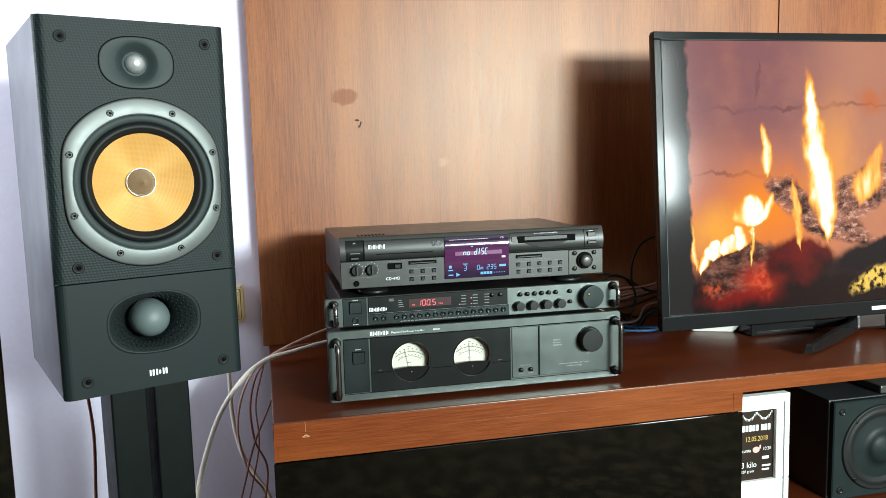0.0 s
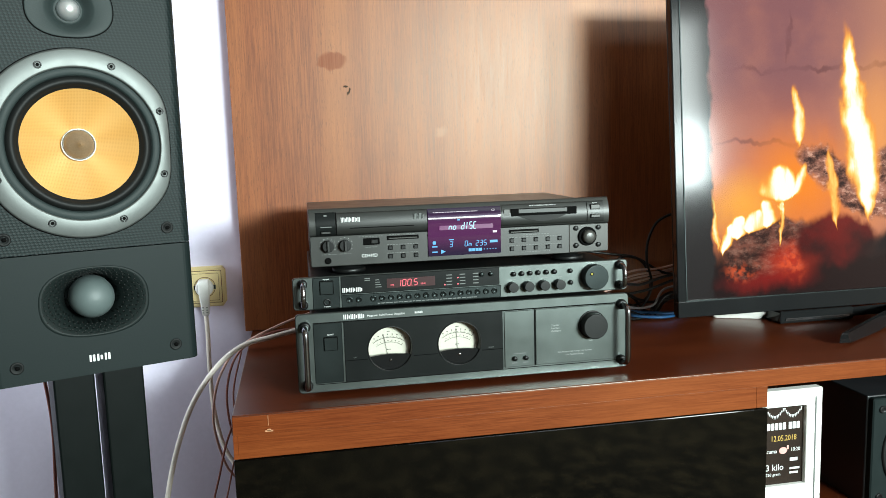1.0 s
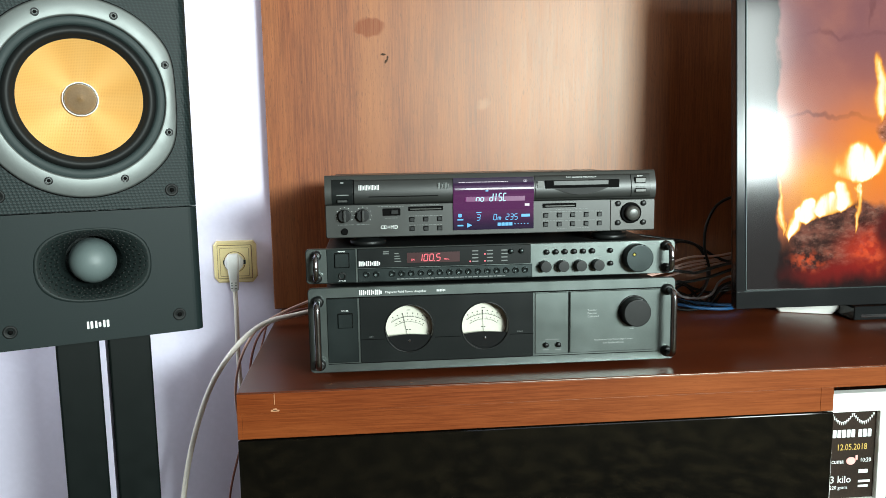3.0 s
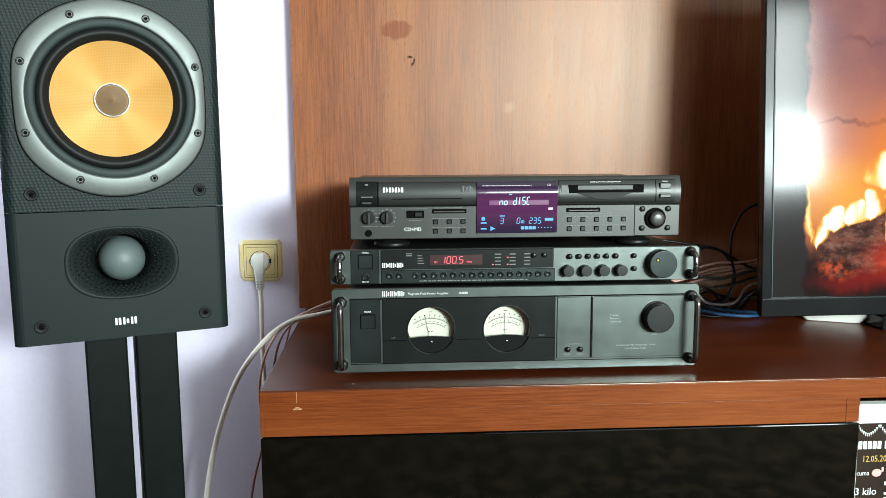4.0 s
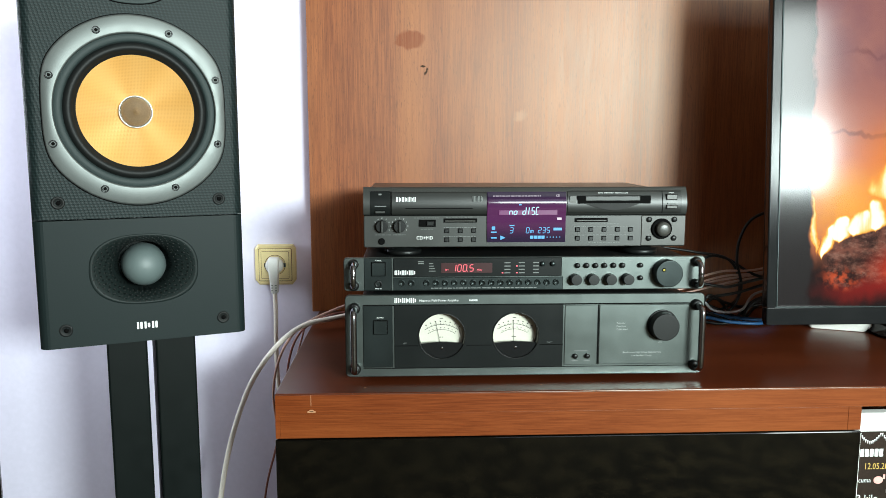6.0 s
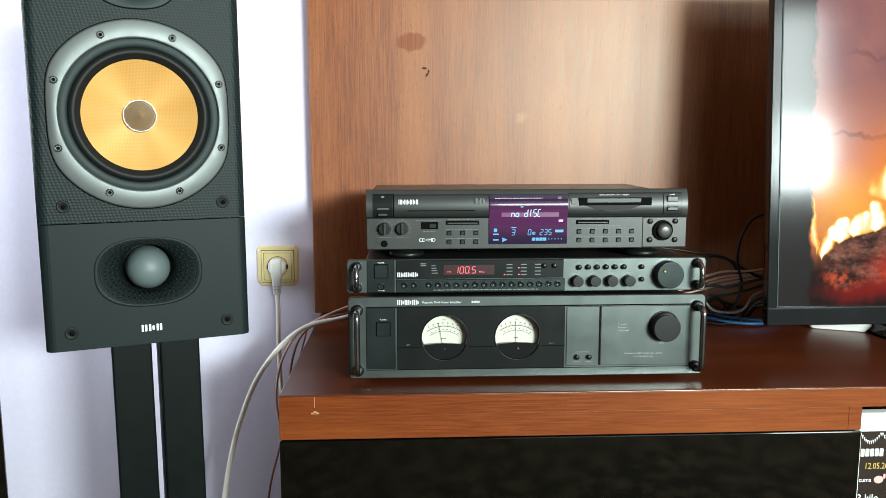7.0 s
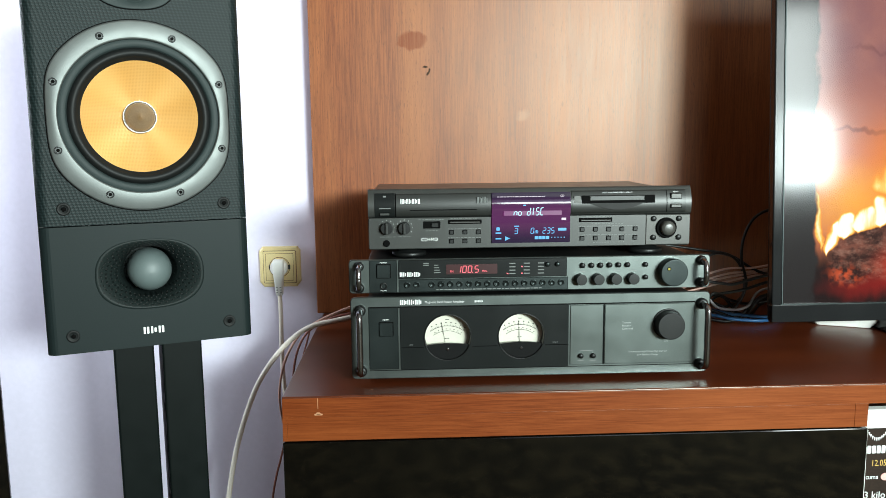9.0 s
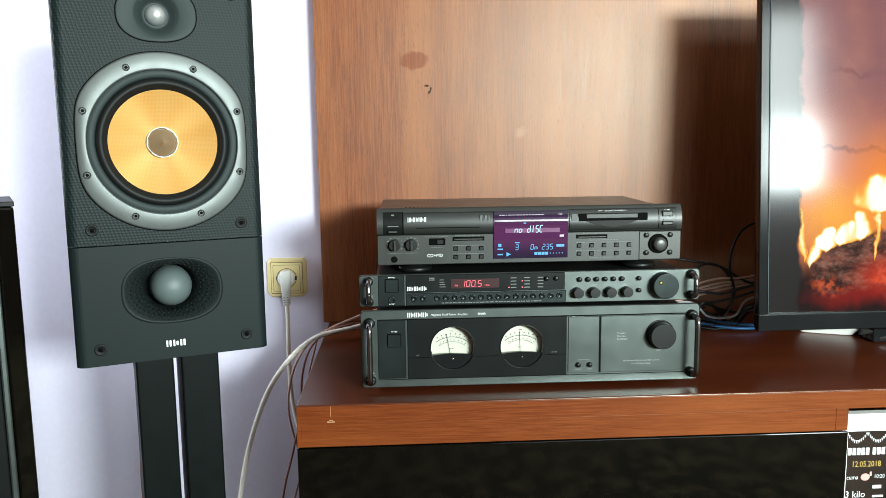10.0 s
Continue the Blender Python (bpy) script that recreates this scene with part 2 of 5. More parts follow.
def kevlar_material():
    g = G("woven_yellow_cone")
    x, y, z = g.xyz()

    def weave(c):
        return g.math("MULTIPLY_ADD", g.math("SINE", g.math("MULTIPLY", c, 2 * math.pi / 0.0016)), 0.5, 0.5)
    a, b = weave(x), weave(z)
    h = g.math("MULTIPLY", a, b)
    ang = g.math("ARCTAN2", z, x)
    lobes = g.math("MULTIPLY_ADD", g.math("COSINE", g.math("MULTIPLY", ang, 4)), 0.5, 0.5)
    fan = g.math("MULTIPLY_ADD", g.math("COSINE", g.math("MULTIPLY_ADD", ang, 8, 0.6)), 0.5, 0.5)
    depth = g.math("MULTIPLY_ADD", lobes, 0.4, 0.1)
    c = g.mix(g.math("MULTIPLY", h, depth), (0.7, 0.375, 0.11), (0.33, 0.14, 0.028))
    c = g.mix(g.math("MULTIPLY", lobes, 0.42), c, (0.47, 0.225, 0.042))
    c = g.mix(g.math("MULTIPLY", fan, 0.22), c, (0.74, 0.45, 0.17))
    g.set(color=c, rough=0.42)
    g.bump(h, 0.35, 0.0005)
    return g.m


M_DISPLAY, M_BAFFLE, M_KEVLAR = display_material(), baffle_material("embossed_black_baffle", 1.0), kevlar_material()


# ---- mesh helpers ----
def bm_loft(bm, rings, cap0=True, cap1=True, smooth=True):
    """Closed rings of equal length, joined in order."""
    vs = [[bm.verts.new(p) for p in r] for r in rings]
    n = len(rings[0])
    for a, b in zip(vs, vs[1:]):
        for i in range(n):
            f = bm.faces.new((a[i], a[(i + 1) % n], b[(i + 1) % n], b[i]))
            f.smooth = smooth
    if cap0:
        bm.faces.new(vs[0][::-1])
    if cap1:
        bm.faces.new(vs[-1])


def rounded(x0, x1, z0, z1, r, k=4):
    """Outline of a rounded rectangle in (x, z), anticlockwise."""
    r = max(min(r, (x1 - x0) / 2 - 1e-5, (z1 - z0) / 2 - 1e-5), 1e-5)
    out = []
    for cx, cz, a0 in ((x1 - r, z0 + r, -90), (x1 - r, z1 - r, 0), (x0 + r, z1 - r, 90), (x0 + r, z0 + r, 180)):
        for i in range(k + 1):
            a = radians(a0 + 90 * i / k)
            out.append((cx + r * math.cos(a), cz + r * math.sin(a)))
    return out


def bm_plate(bm, x0, x1, z0, z1, yf, yb, r=0.002, ch=0.0008):
    """A slab seen from -y: front at yf, back at yb, rounded corners and a chamfered front edge."""
    ch = min(ch, (x1 - x0) / 4, (z1 - z0) / 4, (yb - yf) / 2)
    inner = rounded(x0 + ch, x1 - ch, z0 + ch, z1 - ch, max(r - ch, 1e-4))
    outer = rounded(x0, x1, z0, z1, r)
    bm_loft(bm, [[(x, yf, z) for x, z in inner], [(x, yf + ch, z) for x, z in outer], [(x, yb, z) for x, z in outer]], smooth=False)


def bm_box(bm, x0, x1, y0, y1, z0, z1, bevel=0.0, seg=2):
    r = bmesh.ops.create_cube(bm, size=1, matrix=Matrix.LocRotScale(((x0 + x1) / 2, (y0 + y1) / 2, (z0 + z1) / 2), None, (x1 - x0, y1 - y0, z1 - z0)))
    if bevel:
        es = {e for v in r["verts"] for e in v.link_edges}
        bmesh.ops.bevel(bm, geom=list(es), offset=bevel, segments=seg, profile=0.5, affect="EDGES")


def bm_lathe(bm, profile, cx=0.0, cz=0.0, seg=32, sx=1.0, cap0=False, cap1=True):
    """Rings round the y axis; profile of (radius, y)."""
    rings = [[(cx + sx * r * math.cos(2 * math.pi * i / seg), y, cz + r * math.sin(2 * math.pi * i / seg)) for i in range(seg)] for r, y in profile]
    bm_loft(bm, rings, cap0, cap1)


def smooth_path(pts, k=8):
    pts = [Vector(p) for p in pts]
    ext = [2 * pts[0] - pts[1], *pts, 2 * pts[-1] - pts[-2]]
    out = []
    for i in range(1, len(ext) - 2):
        a, b, c, d = ext[i - 1:i + 3]
        for j in range(k):
            t = j / k
            out.append(0.5 * (2 * b + (c - a) * t + (2 * a - 5 * b + 4 * c - d) * t * t + (3 * b - a - 3 * c + d) * t ** 3))
    return out + [pts[-1]]


def bm_tube(bm, pts, r, k=8, seg=10):
    path = smooth_path(pts, k) if k else [Vector(p) for p in pts]
    rings, side = [], None
    for i, p in enumerate(path):
        t = (path[min(i + 1, len(path) - 1)] - path[max(i - 1, 0)]).normalized()
        if side is None:
            side = t.orthogonal().normalized()
        side = (side - t * side.dot(t)).normalized()
        up = t.cross(side)
        rings.append([p + r * (math.cos(2 * math.pi * j / seg) * side + math.sin(2 * math.pi * j / seg) * up) for j in range(seg)])
    bm_loft(bm, rings)


def cut(bm, cutters):
    """bm less the cutters, as a new bmesh."""
    def obj(b):
        bmesh.ops.recalc_face_normals(b, faces=b.faces)
        me = bpy.data.meshes.new("solid")
        b.to_mesh(me)
        b.free()
        return new("solid", me)
    a = obj(bm)
    cs = [obj(c) for c in cutters]
    for c in cs:
        m = a.modifiers.new("cut", "BOOLEAN")
        m.operation, m.object, m.solver = "DIFFERENCE", c, "EXACT"
    bpy.context.view_layer.update()
    me = bpy.data.meshes.new_from_object(a.evaluated_get(bpy.context.evaluated_depsgraph_get()))
    out = bmesh.new()
    out.from_mesh(me)
    for o in (a, *cs):
        data = o.data
        bpy.data.objects.remove(o)
        bpy.data.meshes.remove(data)
    bpy.data.meshes.remove(me)
    return out


def part(name, bm, material, parent=None, label="", recalc=True):
    """One mesh object from a bmesh, under a thing or under a part."""
    if recalc:
        bmesh.ops.recalc_face_normals(bm, faces=bm.faces)
    me = bpy.data.meshes.new(name)
    bm.to_mesh(me)
    bm.free()
    me.materials.append(material)
    ob = new(name, me)
    ob.parent = parent
    if label:
        tagged(ob, label)
    return ob


def made(fn, *a, **k):
    bm = bmesh.new()
    fn(bm, *a, **k)
    return bm


def thing(name, at, label, category, group="", turn=0.0):
    ob = new(name)
    ob.empty_display_size = 0.05
    ob.matrix_world = pose(*at, 0, 0, turn)
    return tagged(ob, label, category, group)


def structure(name, bm, material, label="", category=""):
    return tagged(part(name, bm, material), label, category, kind="structure")


def bm_text(bm, text, x, y, z, size, align="LEFT", stretch=1.0, spacing=1.0):
    """Letters in the built-in font on a face that looks to -y; z is the baseline, size the height of a capital."""
    cu = bpy.data.curves.new("letters", "FONT")
    cu.body, cu.size, cu.align_x, cu.resolution_u, cu.space_character = text, size / 0.7, align, 2, spacing
    ob = bpy.data.objects.new("letters", cu)
    scene.collection.objects.link(ob)
    me = bpy.data.meshes.new_from_object(ob.evaluated_get(bpy.context.evaluated_depsgraph_get()))
    me.transform(Matrix.Translation((x, y, z)) @ Matrix.Rotation(radians(90), 4, "X") @ Matrix.Diagonal((stretch, 1, 1, 1)))
    bm.from_mesh(me)
    bpy.data.objects.remove(ob)
    bpy.data.curves.remove(cu)
    bpy.data.meshes.remove(me)


def bm_bar(bm, x0, x1, z0, z1, y, d=0.0003):
    bm_box(bm, x0, x1, y, y + d, z0, z1)


def letters(parent, material, text, x, y, z, size, align="LEFT", stretch=1.0, spacing=1.0):
    return part("lettering", made(bm_text, text, x, y, z, size, align, stretch, spacing), material, parent)


SEGMENTS = {"0": "abcdef", "1": "bc", "2": "abged", "3": "abgcd", "5": "afgcd", "n": "ceg", "o": "cdeg", "d": "bcdeg", "I": "hj", "S": "afgcd", "C": "adef", "m": "cegh", "s": "afgcd"}


def bm_segments(bm, text, x, y, z, high, wide, pitch, lean=0.12):
    """Slanted segment characters as lit display strokes."""
    t = high * 0.1
    spots = {"h": (0.5, 0, 0.5, 0.5), "j": (0.5, 0.5, 0.5, 1), "a": (0, 1, 1, 1), "g": (0, 0.5, 1, 0.5), "d": (0, 0, 1, 0), "f": (0, 0.5, 0, 1), "e": (0, 0, 0, 0.5), "b": (1, 0.5, 1, 1), "c": (1, 0, 1, 0.5)}
    for i, ch in enumerate(text):
        for k in SEGMENTS.get(ch, ""):
            u0, v0, u1, v1 = spots[k]
            px, pz = x + pitch * i, high - t
            if v0 == v1:
                q = [(u0 * wide + t * 0.6, v0 * pz), (u1 * wide - t * 0.6, v0 * pz), (u1 * wide - t * 0.6, v0 * pz + t), (u0 * wide + t * 0.6, v0 * pz + t)]
            else:
                q = [(u0 * wide - t / 2, v0 * pz + t * 0.7), (u0 * wide + t / 2, v0 * pz + t * 0.7), (u0 * wide + t / 2, v1 * pz + t * 0.3), (u0 * wide - t / 2, v1 * pz + t * 0.3)]
            bm_loft(bm, [[(px + a + b * lean, yy, z + b) for a, b in q] for yy in (y, y + 0.0003)], smooth=False)


def maker_mark(parent, material, x0, x1, z0, z1, y, n):
    """A maker's mark as plain shapes of its size and colour."""
    b, w = bmesh.new(), (x1 - x0) / n
    for i in range(n):
        bm_plate(b, x0 + w * (i + 0.06), x0 + w * (i + 0.34), z0, z1, y, y + 0.0006, w * 0.06, 0.0001)
        k = 0.35 * (z1 - z0) * (i % 2)
        bm_plate(b, x0 + w * (i + 0.5), x0 + w * (i + 0.82), z0 + k * 0.4, z1 - k * 0.6, y, y + 0.0006, w * 0.12, 0.0001)
    return tagged(part("maker_mark", b, material, parent), "plain white maker's mark")


def fine_print(parent, material, bm):
    return tagged(part("fine_print", bm, material, parent), kind="stuff")


# ---- room ----
WALL_Y = 1.738
X0, X1, H = LEFT_X, 2.95, 2.55
structure("wall_back", made(bm_box, X0, X1, WALL_Y, WALL_Y + 0.12, 0, H), M_WALL, "pale lavender painted plaster wall behind the cabinet", "wall")
_bm = bmesh.new()
bm_box(_bm, X0 - 0.12, X0, FRONT_Y - 0.2, WIN2[0], 0, H)
bm_box(_bm, X0 - 0.12, X0, WIN2[1], WALL_Y + 0.12, 0, H)
bm_box(_bm, X0 - 0.12, X0, WIN2[0], WIN2[1], 0, WIN2[2])
bm_box(_bm, X0 - 0.12, X0, WIN2[0], WIN2[1], WIN2[3], H)
structure("wall_left", _bm, M_ROOM, "unseen side wall with one window, coloured dark to cut bounced light", "wall")
structure("wall_right", made(bm_box, X1, X1 + 0.12, FRONT_Y - 0.2, WALL_Y + 0.12, 0, H), M_ROOM, "unseen side wall, coloured dark to cut bounced light", "wall")
structure("floor", made(bm_box, X0 - 0.12, X1 + 0.12, FRONT_Y - 0.2, WALL_Y + 0.12, -0.1, 0), M_FLOOR, "brown mottled carpet floor of the room", "floor")
structure("ceiling", made(bm_box, X0 - 0.12, X1 + 0.12, FRONT_Y - 0.2, WALL_Y + 0.12, H, H + 0.1), M_DARKCEIL, "unseen ceiling, coloured dark to weaken bounced light", "ceiling")
_bm = bmesh.new()
bm_box(_bm, X0, WIN[0], FRONT_Y - 0.2, FRONT_Y, 0, H)
bm_box(_bm, WIN[1], X1, FRONT_Y - 0.2, FRONT_Y, 0, H)
bm_box(_bm, WIN[0], WIN[1], FRONT_Y - 0.2, FRONT_Y, 0, WIN[2])
bm_box(_bm, WIN[0], WIN[1], FRONT_Y - 0.2, FRONT_Y, WIN[3], H)
structure("wall_front", _bm, M_ROOM, "unseen front wall with one window, coloured dark to cut bounced light", "wall")
_gm = G("window_glass").set(color=(1, 1, 1), rough=0.0, trans=1.0, ior=1.45)


def window(name, at, turn, w, h):
    """A framed pane in an opening w wide and h high."""
    win = tagged(new(name), "white framed window that lets in daylight", "window", kind="structure")
    win.matrix_world = pose(*at, 0, 0, turn)
    for a in ((0, w, 0, 0.05), (0, w, h - 0.05, h), (0, 0.05, 0.05, h - 0.05), (w - 0.05, w, 0.05, h - 0.05)):
        part("window_frame", made(bm_box, a[0], a[1], 0, 0.05, a[2], a[3], 0.004), M_FRAMEWHITE, win)
    part("pane", made(bm_box, 0.05, w - 0.05, 0.02, 0.026, 0.05, h - 0.05), _gm, win).visible_shadow = False


window("window_1", (WIN[0], FRONT_Y - 0.14, WIN[2]), 0, WIN[1] - WIN[0], WIN[3] - WIN[2])
window("window_2", (X0 - 0.06, WIN2[0], WIN2[2]), 90, WIN2[1] - WIN2[0], WIN2[3] - WIN2[2])

# ---- wall unit: bench, drawer, open niche and back boards ----
BT = 0.52
unit = thing("wall_unit", (0, 1.22, 0), "reddish-brown veneered television wall unit with black gloss drawer front", "wall unit")
RX = 2.3
part("back_board", made(bm_box, -0.0115, 1.1705, 0.483, 0.512, BT + 0.001, 2.2, 0.0015), M_PANEL, unit, "tall veneered back board with a stain and scratches")
part("back_board", made(bm_box, 1.1735, RX, 0.483, 0.512, BT + 0.001, 2.2, 0.0015), M_PANEL, unit, "tall veneered back board")
part("top", made(bm_box, 0, RX, 0.0008, 0.512, BT - 0.0265, BT, 0.0018, 3), M_BENCH, unit, "worn reddish-brown top")
part("top_edge", made(bm_box, 0.0005, RX, -0.0012, 0.0015, BT - 0.0268, BT - 0.0015, 0.0006), M_EDGE, unit, "orange-brown edge band of the top")
part("apron", made(bm_box, 0.006, 0.7482, 0.0005, 0.022, 0.461, BT - 0.0271, 0.0003), M_EDGE, unit)
part("apron_stile", made(bm_box, 0.7485, 0.766, 0.0005, 0.022, 0.461, BT - 0.0271, 0.0003), M_EDGE, unit)
part("apron_stile", made(bm_box, 0.0, 0.0059, 0.0005, 0.022, 0.461, BT - 0.0271, 0.0003), M_EDGE, unit)
part("side_panel", made(bm_box, 0.002, 0.02, 0.024, 0.512, 0.0, BT - 0.0285, 0.001), M_BENCH, unit)
part("side_panel", made(bm_box, RX - 0.02, RX, 0.024, 0.512, 0.0, BT - 0.0285, 0.001), M_BENCH, unit)
part("divider", made(bm_box, 0.736, 0.754, 0.024, 0.49, 0.05, BT - 0.0285, 0.001), M_BENCH, unit)
part("drawer_front", made(bm_box, -0.001, 0.7685, 0.002, 0.021, 0.07, 0.4585, 0.0015), M_GLOSSBLACK, unit, "black high-gloss drawer front")
part("niche_shelf", made(bm_box, 0.7545, RX - 0.0205, 0.02, 0.49, 0.23, 0.25, 0.001), M_BENCH, unit)
part("niche_back", made(bm_box, 0.7545, RX - 0.0205, 0.492, 0.508, 0.06, BT - 0.0285), M_BENCH, unit)
part("plinth", made(bm_box, 0.0205, RX - 0.0205, 0.06, 0.08, 0.0, 0.069), M_BENCH, unit)
_bm = bmesh.new()
bm_plate(_bm, 0.041, 0.0515, 0.4955, 0.4978, -0.0016, -0.0005, 0.001, 0.0002)
bm_plate(_bm, 0.0435, 0.049, 0.4965, 0.4995, -0.0016, -0.0005, 0.0012, 0.0002)
bm_plate(_bm, 0.0455, 0.0462, 0.504, 0.5185, -0.0016, -0.0005, 0.0004, 0.0002)
part("chip", _bm, M_BAREWOOD, unit, "chipped edge baring pale wood")
random.seed(4)
for _i in range(6):
    _x, _y = random.uniform(0.05, 1.0), random.uniform(0.01, 0.04) if _i < 5 else random.uniform(0.05, 0.2)
    if 0.09 < _x < 0.57 and _y > 0.035:
        _y = 0.025
    _b = bmesh.new()
    bm_box(_b, -0.004, 0.004, -0.0003, 0.0003, 0, 0.0002)
    _s = part("scratch", _b, M_BAREWOOD, unit)
    _s.matrix_local = pose(_x, _y, BT + 0.0001, 0, 0, random.uniform(-40, 40)) @ Matrix.Diagonal((random.uniform(0.1, 0.4), 1, 1, 1))

# ---- rack equipment ----
def handle(parent, x, z0, z1, out=0.026, r=0.0042):
    h = part("handle", made(bm_tube, [(x, 0.002, z1), (x, -out * 0.55, z1), (x, -out * 0.9, z1 - 0.003), (x, -out, z1 - 0.011), (x, -out, (z0 + z1) / 2), (x, -out, z0 + 0.011), (x, -out * 0.9, z0 + 0.003), (x, -out * 0.55, z0), (x, 0.002, z0)], r, 5, 12), M_CHROME, parent, "polished dark rack handle")
    for z in (z0, z1):
        part("collar", made(bm_lathe, [(r * 1.75, 0.001), (r * 1.75, -0.006), (r * 1.4, -0.0085), (r * 0.9, -0.0085)], x, z, 16), M_BLACK, h)


def knob(parent, x, z, r, depth=0.014, material=None, name="knob", mark=None):
    k = part(name, made(bm_lathe, [(r * 1.02, 0.0), (r * 1.0, -depth * 0.9), (r * 0.985, -depth * 0.965), (r * 0.955, -depth), (r * 0.94, -depth - 0.00002), (r * 0.9, -depth - 0.00003), (0.0001, -depth - 0.00003)], x, z, 36), material or M_BLACK, parent)
    if mark:
        part("pointer_well", made(bm_lathe, [(0.0026, -depth), (0.0025, -depth - 0.0004), (0.0018, -depth - 0.0004)], x - r * 0.42, z + r * 0.3, 16), M_VOID, k)
        part("pointer", made(bm_lathe, [(0.0016, -depth - 0.0003), (0.0014, -depth - 0.0008), (0.0001, -depth - 0.0009)], x - r * 0.42, z + r * 0.3, 14), mark, k)
    return k


def button(parent, x, z, w, h, d=0.0022, material=None, r=0.0006, name="button", base=0.0, gap=0.0007):
    b = part(name, made(bm_plate, x - w / 2, x + w / 2, z - h / 2, z + h / 2, -d, 0.001, r, 0.0004), material or M_BLACK, parent)
    part("gap", made(bm_plate, x - w / 2 - gap, x + w / 2 + gap, z - h / 2 - gap, z + h / 2 + gap, -base - 0.0003, 0.0005, r, 0.0001), M_VOID, b)
    return b


def foot(parent, x, y, z0, z1, r=0.016):
    """A turned rubber foot with a wide sole."""
    h, n = z1 - z0, 36
    prof = [(r * 0.86, 0.0), (r * 0.98, h * 0.08), (r, h * 0.2), (r, h * 0.42), (r * 0.94, h * 0.5), (r * 0.7, h * 0.54), (r * 0.66, h)]
    part("foot", made(bm_loft, [[(x + q * math.cos(2 * math.pi * i / n), y + q * math.sin(2 * math.pi * i / n), z0 + z) for i in range(n)] for q, z in prof]), M_BLACK, parent)


def dash_words(bm, x0, x1, z, h, y, seed):
    """Unreadable small print as bars the length of words."""
    rnd = random.Random(seed)
    x = x0
    while x < x1 - h:
        w = min(rnd.uniform(2, 6) * max(h, 0.0008), x1 - x)
        bm_bar(bm, x, x + w, z, z + h, y)
        x += w + max(h * 0.9, 0.0011)


# power amplifier with two needle meters
AX, AY, AZ = 0.327, 1.268, 0.52       # middle of the front, on the bench
amp = thing("power_amplifier", (AX, AY, AZ), "dark grey rack power amplifier with two round white meters", "amplifier")
L, R_ = -0.2405, 0.2405
METERS = ((0.2145, 100), (0.313, 92))     # middle and needle angle
MR, MZ, MD = 0.0308, 0.0615, 0.0155        # radius, height and depth of a meter


def wells():
    return [made(bm_lathe, [(MR, -0.02), (MR, MD)], x - AX, MZ, 56, cap0=True) for x, _ in METERS]


part("faceplate", cut(made(bm_plate, L, R_, 0.0065, 0.1175, 0, 0.006, 0.006, 0.001), wells()), M_STEEL2, amp)
part("chassis", cut(made(bm_box, -0.218, 0.218, 0.0062, 0.33, 0.008, 0.114), wells()), M_CHASSIS, amp)
for _x, _y in ((-0.17, 0.05), (0.17, 0.05), (-0.17, 0.29), (0.17, 0.29)):
    foot(amp, _x, _y, 0.0, 0.009)
_ax = lambda x: x - AX
_az = lambda z: z - AZ
part("switch_panel", made(bm_plate, _ax(0.110), _ax(0.149), _az(0.5395), _az(0.6235), -0.0012, 0.001, 0.001), M_STEEL, amp)
mp = part("meter_panel", cut(made(bm_plate, _ax(0.1515), _ax(0.3765), _az(0.5385), _az(0.6235), -0.0012, -0.0001, 0.001), wells()), M_SMOKE, amp, "smoked black meter window")
part("button_panel", made(bm_plate, _ax(0.3785), _ax(0.4232), _az(0.5405), _az(0.6225), -0.0014, 0.001, 0.001), M_STEEL2, amp)
part("level_panel", made(bm_plate, _ax(0.4252), _ax(0.547), _az(0.5405), _az(0.6225), -0.001, 0.001, 0.001), M_STEEL2, amp)
_bm = bmesh.new()
bm_bar(_bm, _ax(0.4234), _ax(0.425), _az(0.5405), _az(0.6225), -0.0003)
bm_bar(_bm, _ax(0.110), _ax(0.547), _az(0.6228), _az(0.6246), -0.0002)
bm_bar(_bm, _ax(0.110), _ax(0.547), _az(0.5375), _az(0.5384), -0.0002)
bm_bar(_bm, _ax(0.1515), _ax(0.183), _az(0.5684), _az(0.5693), -0.0014)
bm_bar(_bm, _ax(0.247), _ax(0.281), _az(0.5684), _az(0.5693), -0.0014)
bm_bar(_bm, _ax(0.345), _ax(0.3765), _az(0.5684), _az(0.5693), -0.0014)
part("groove", _bm, M_VOID, amp)
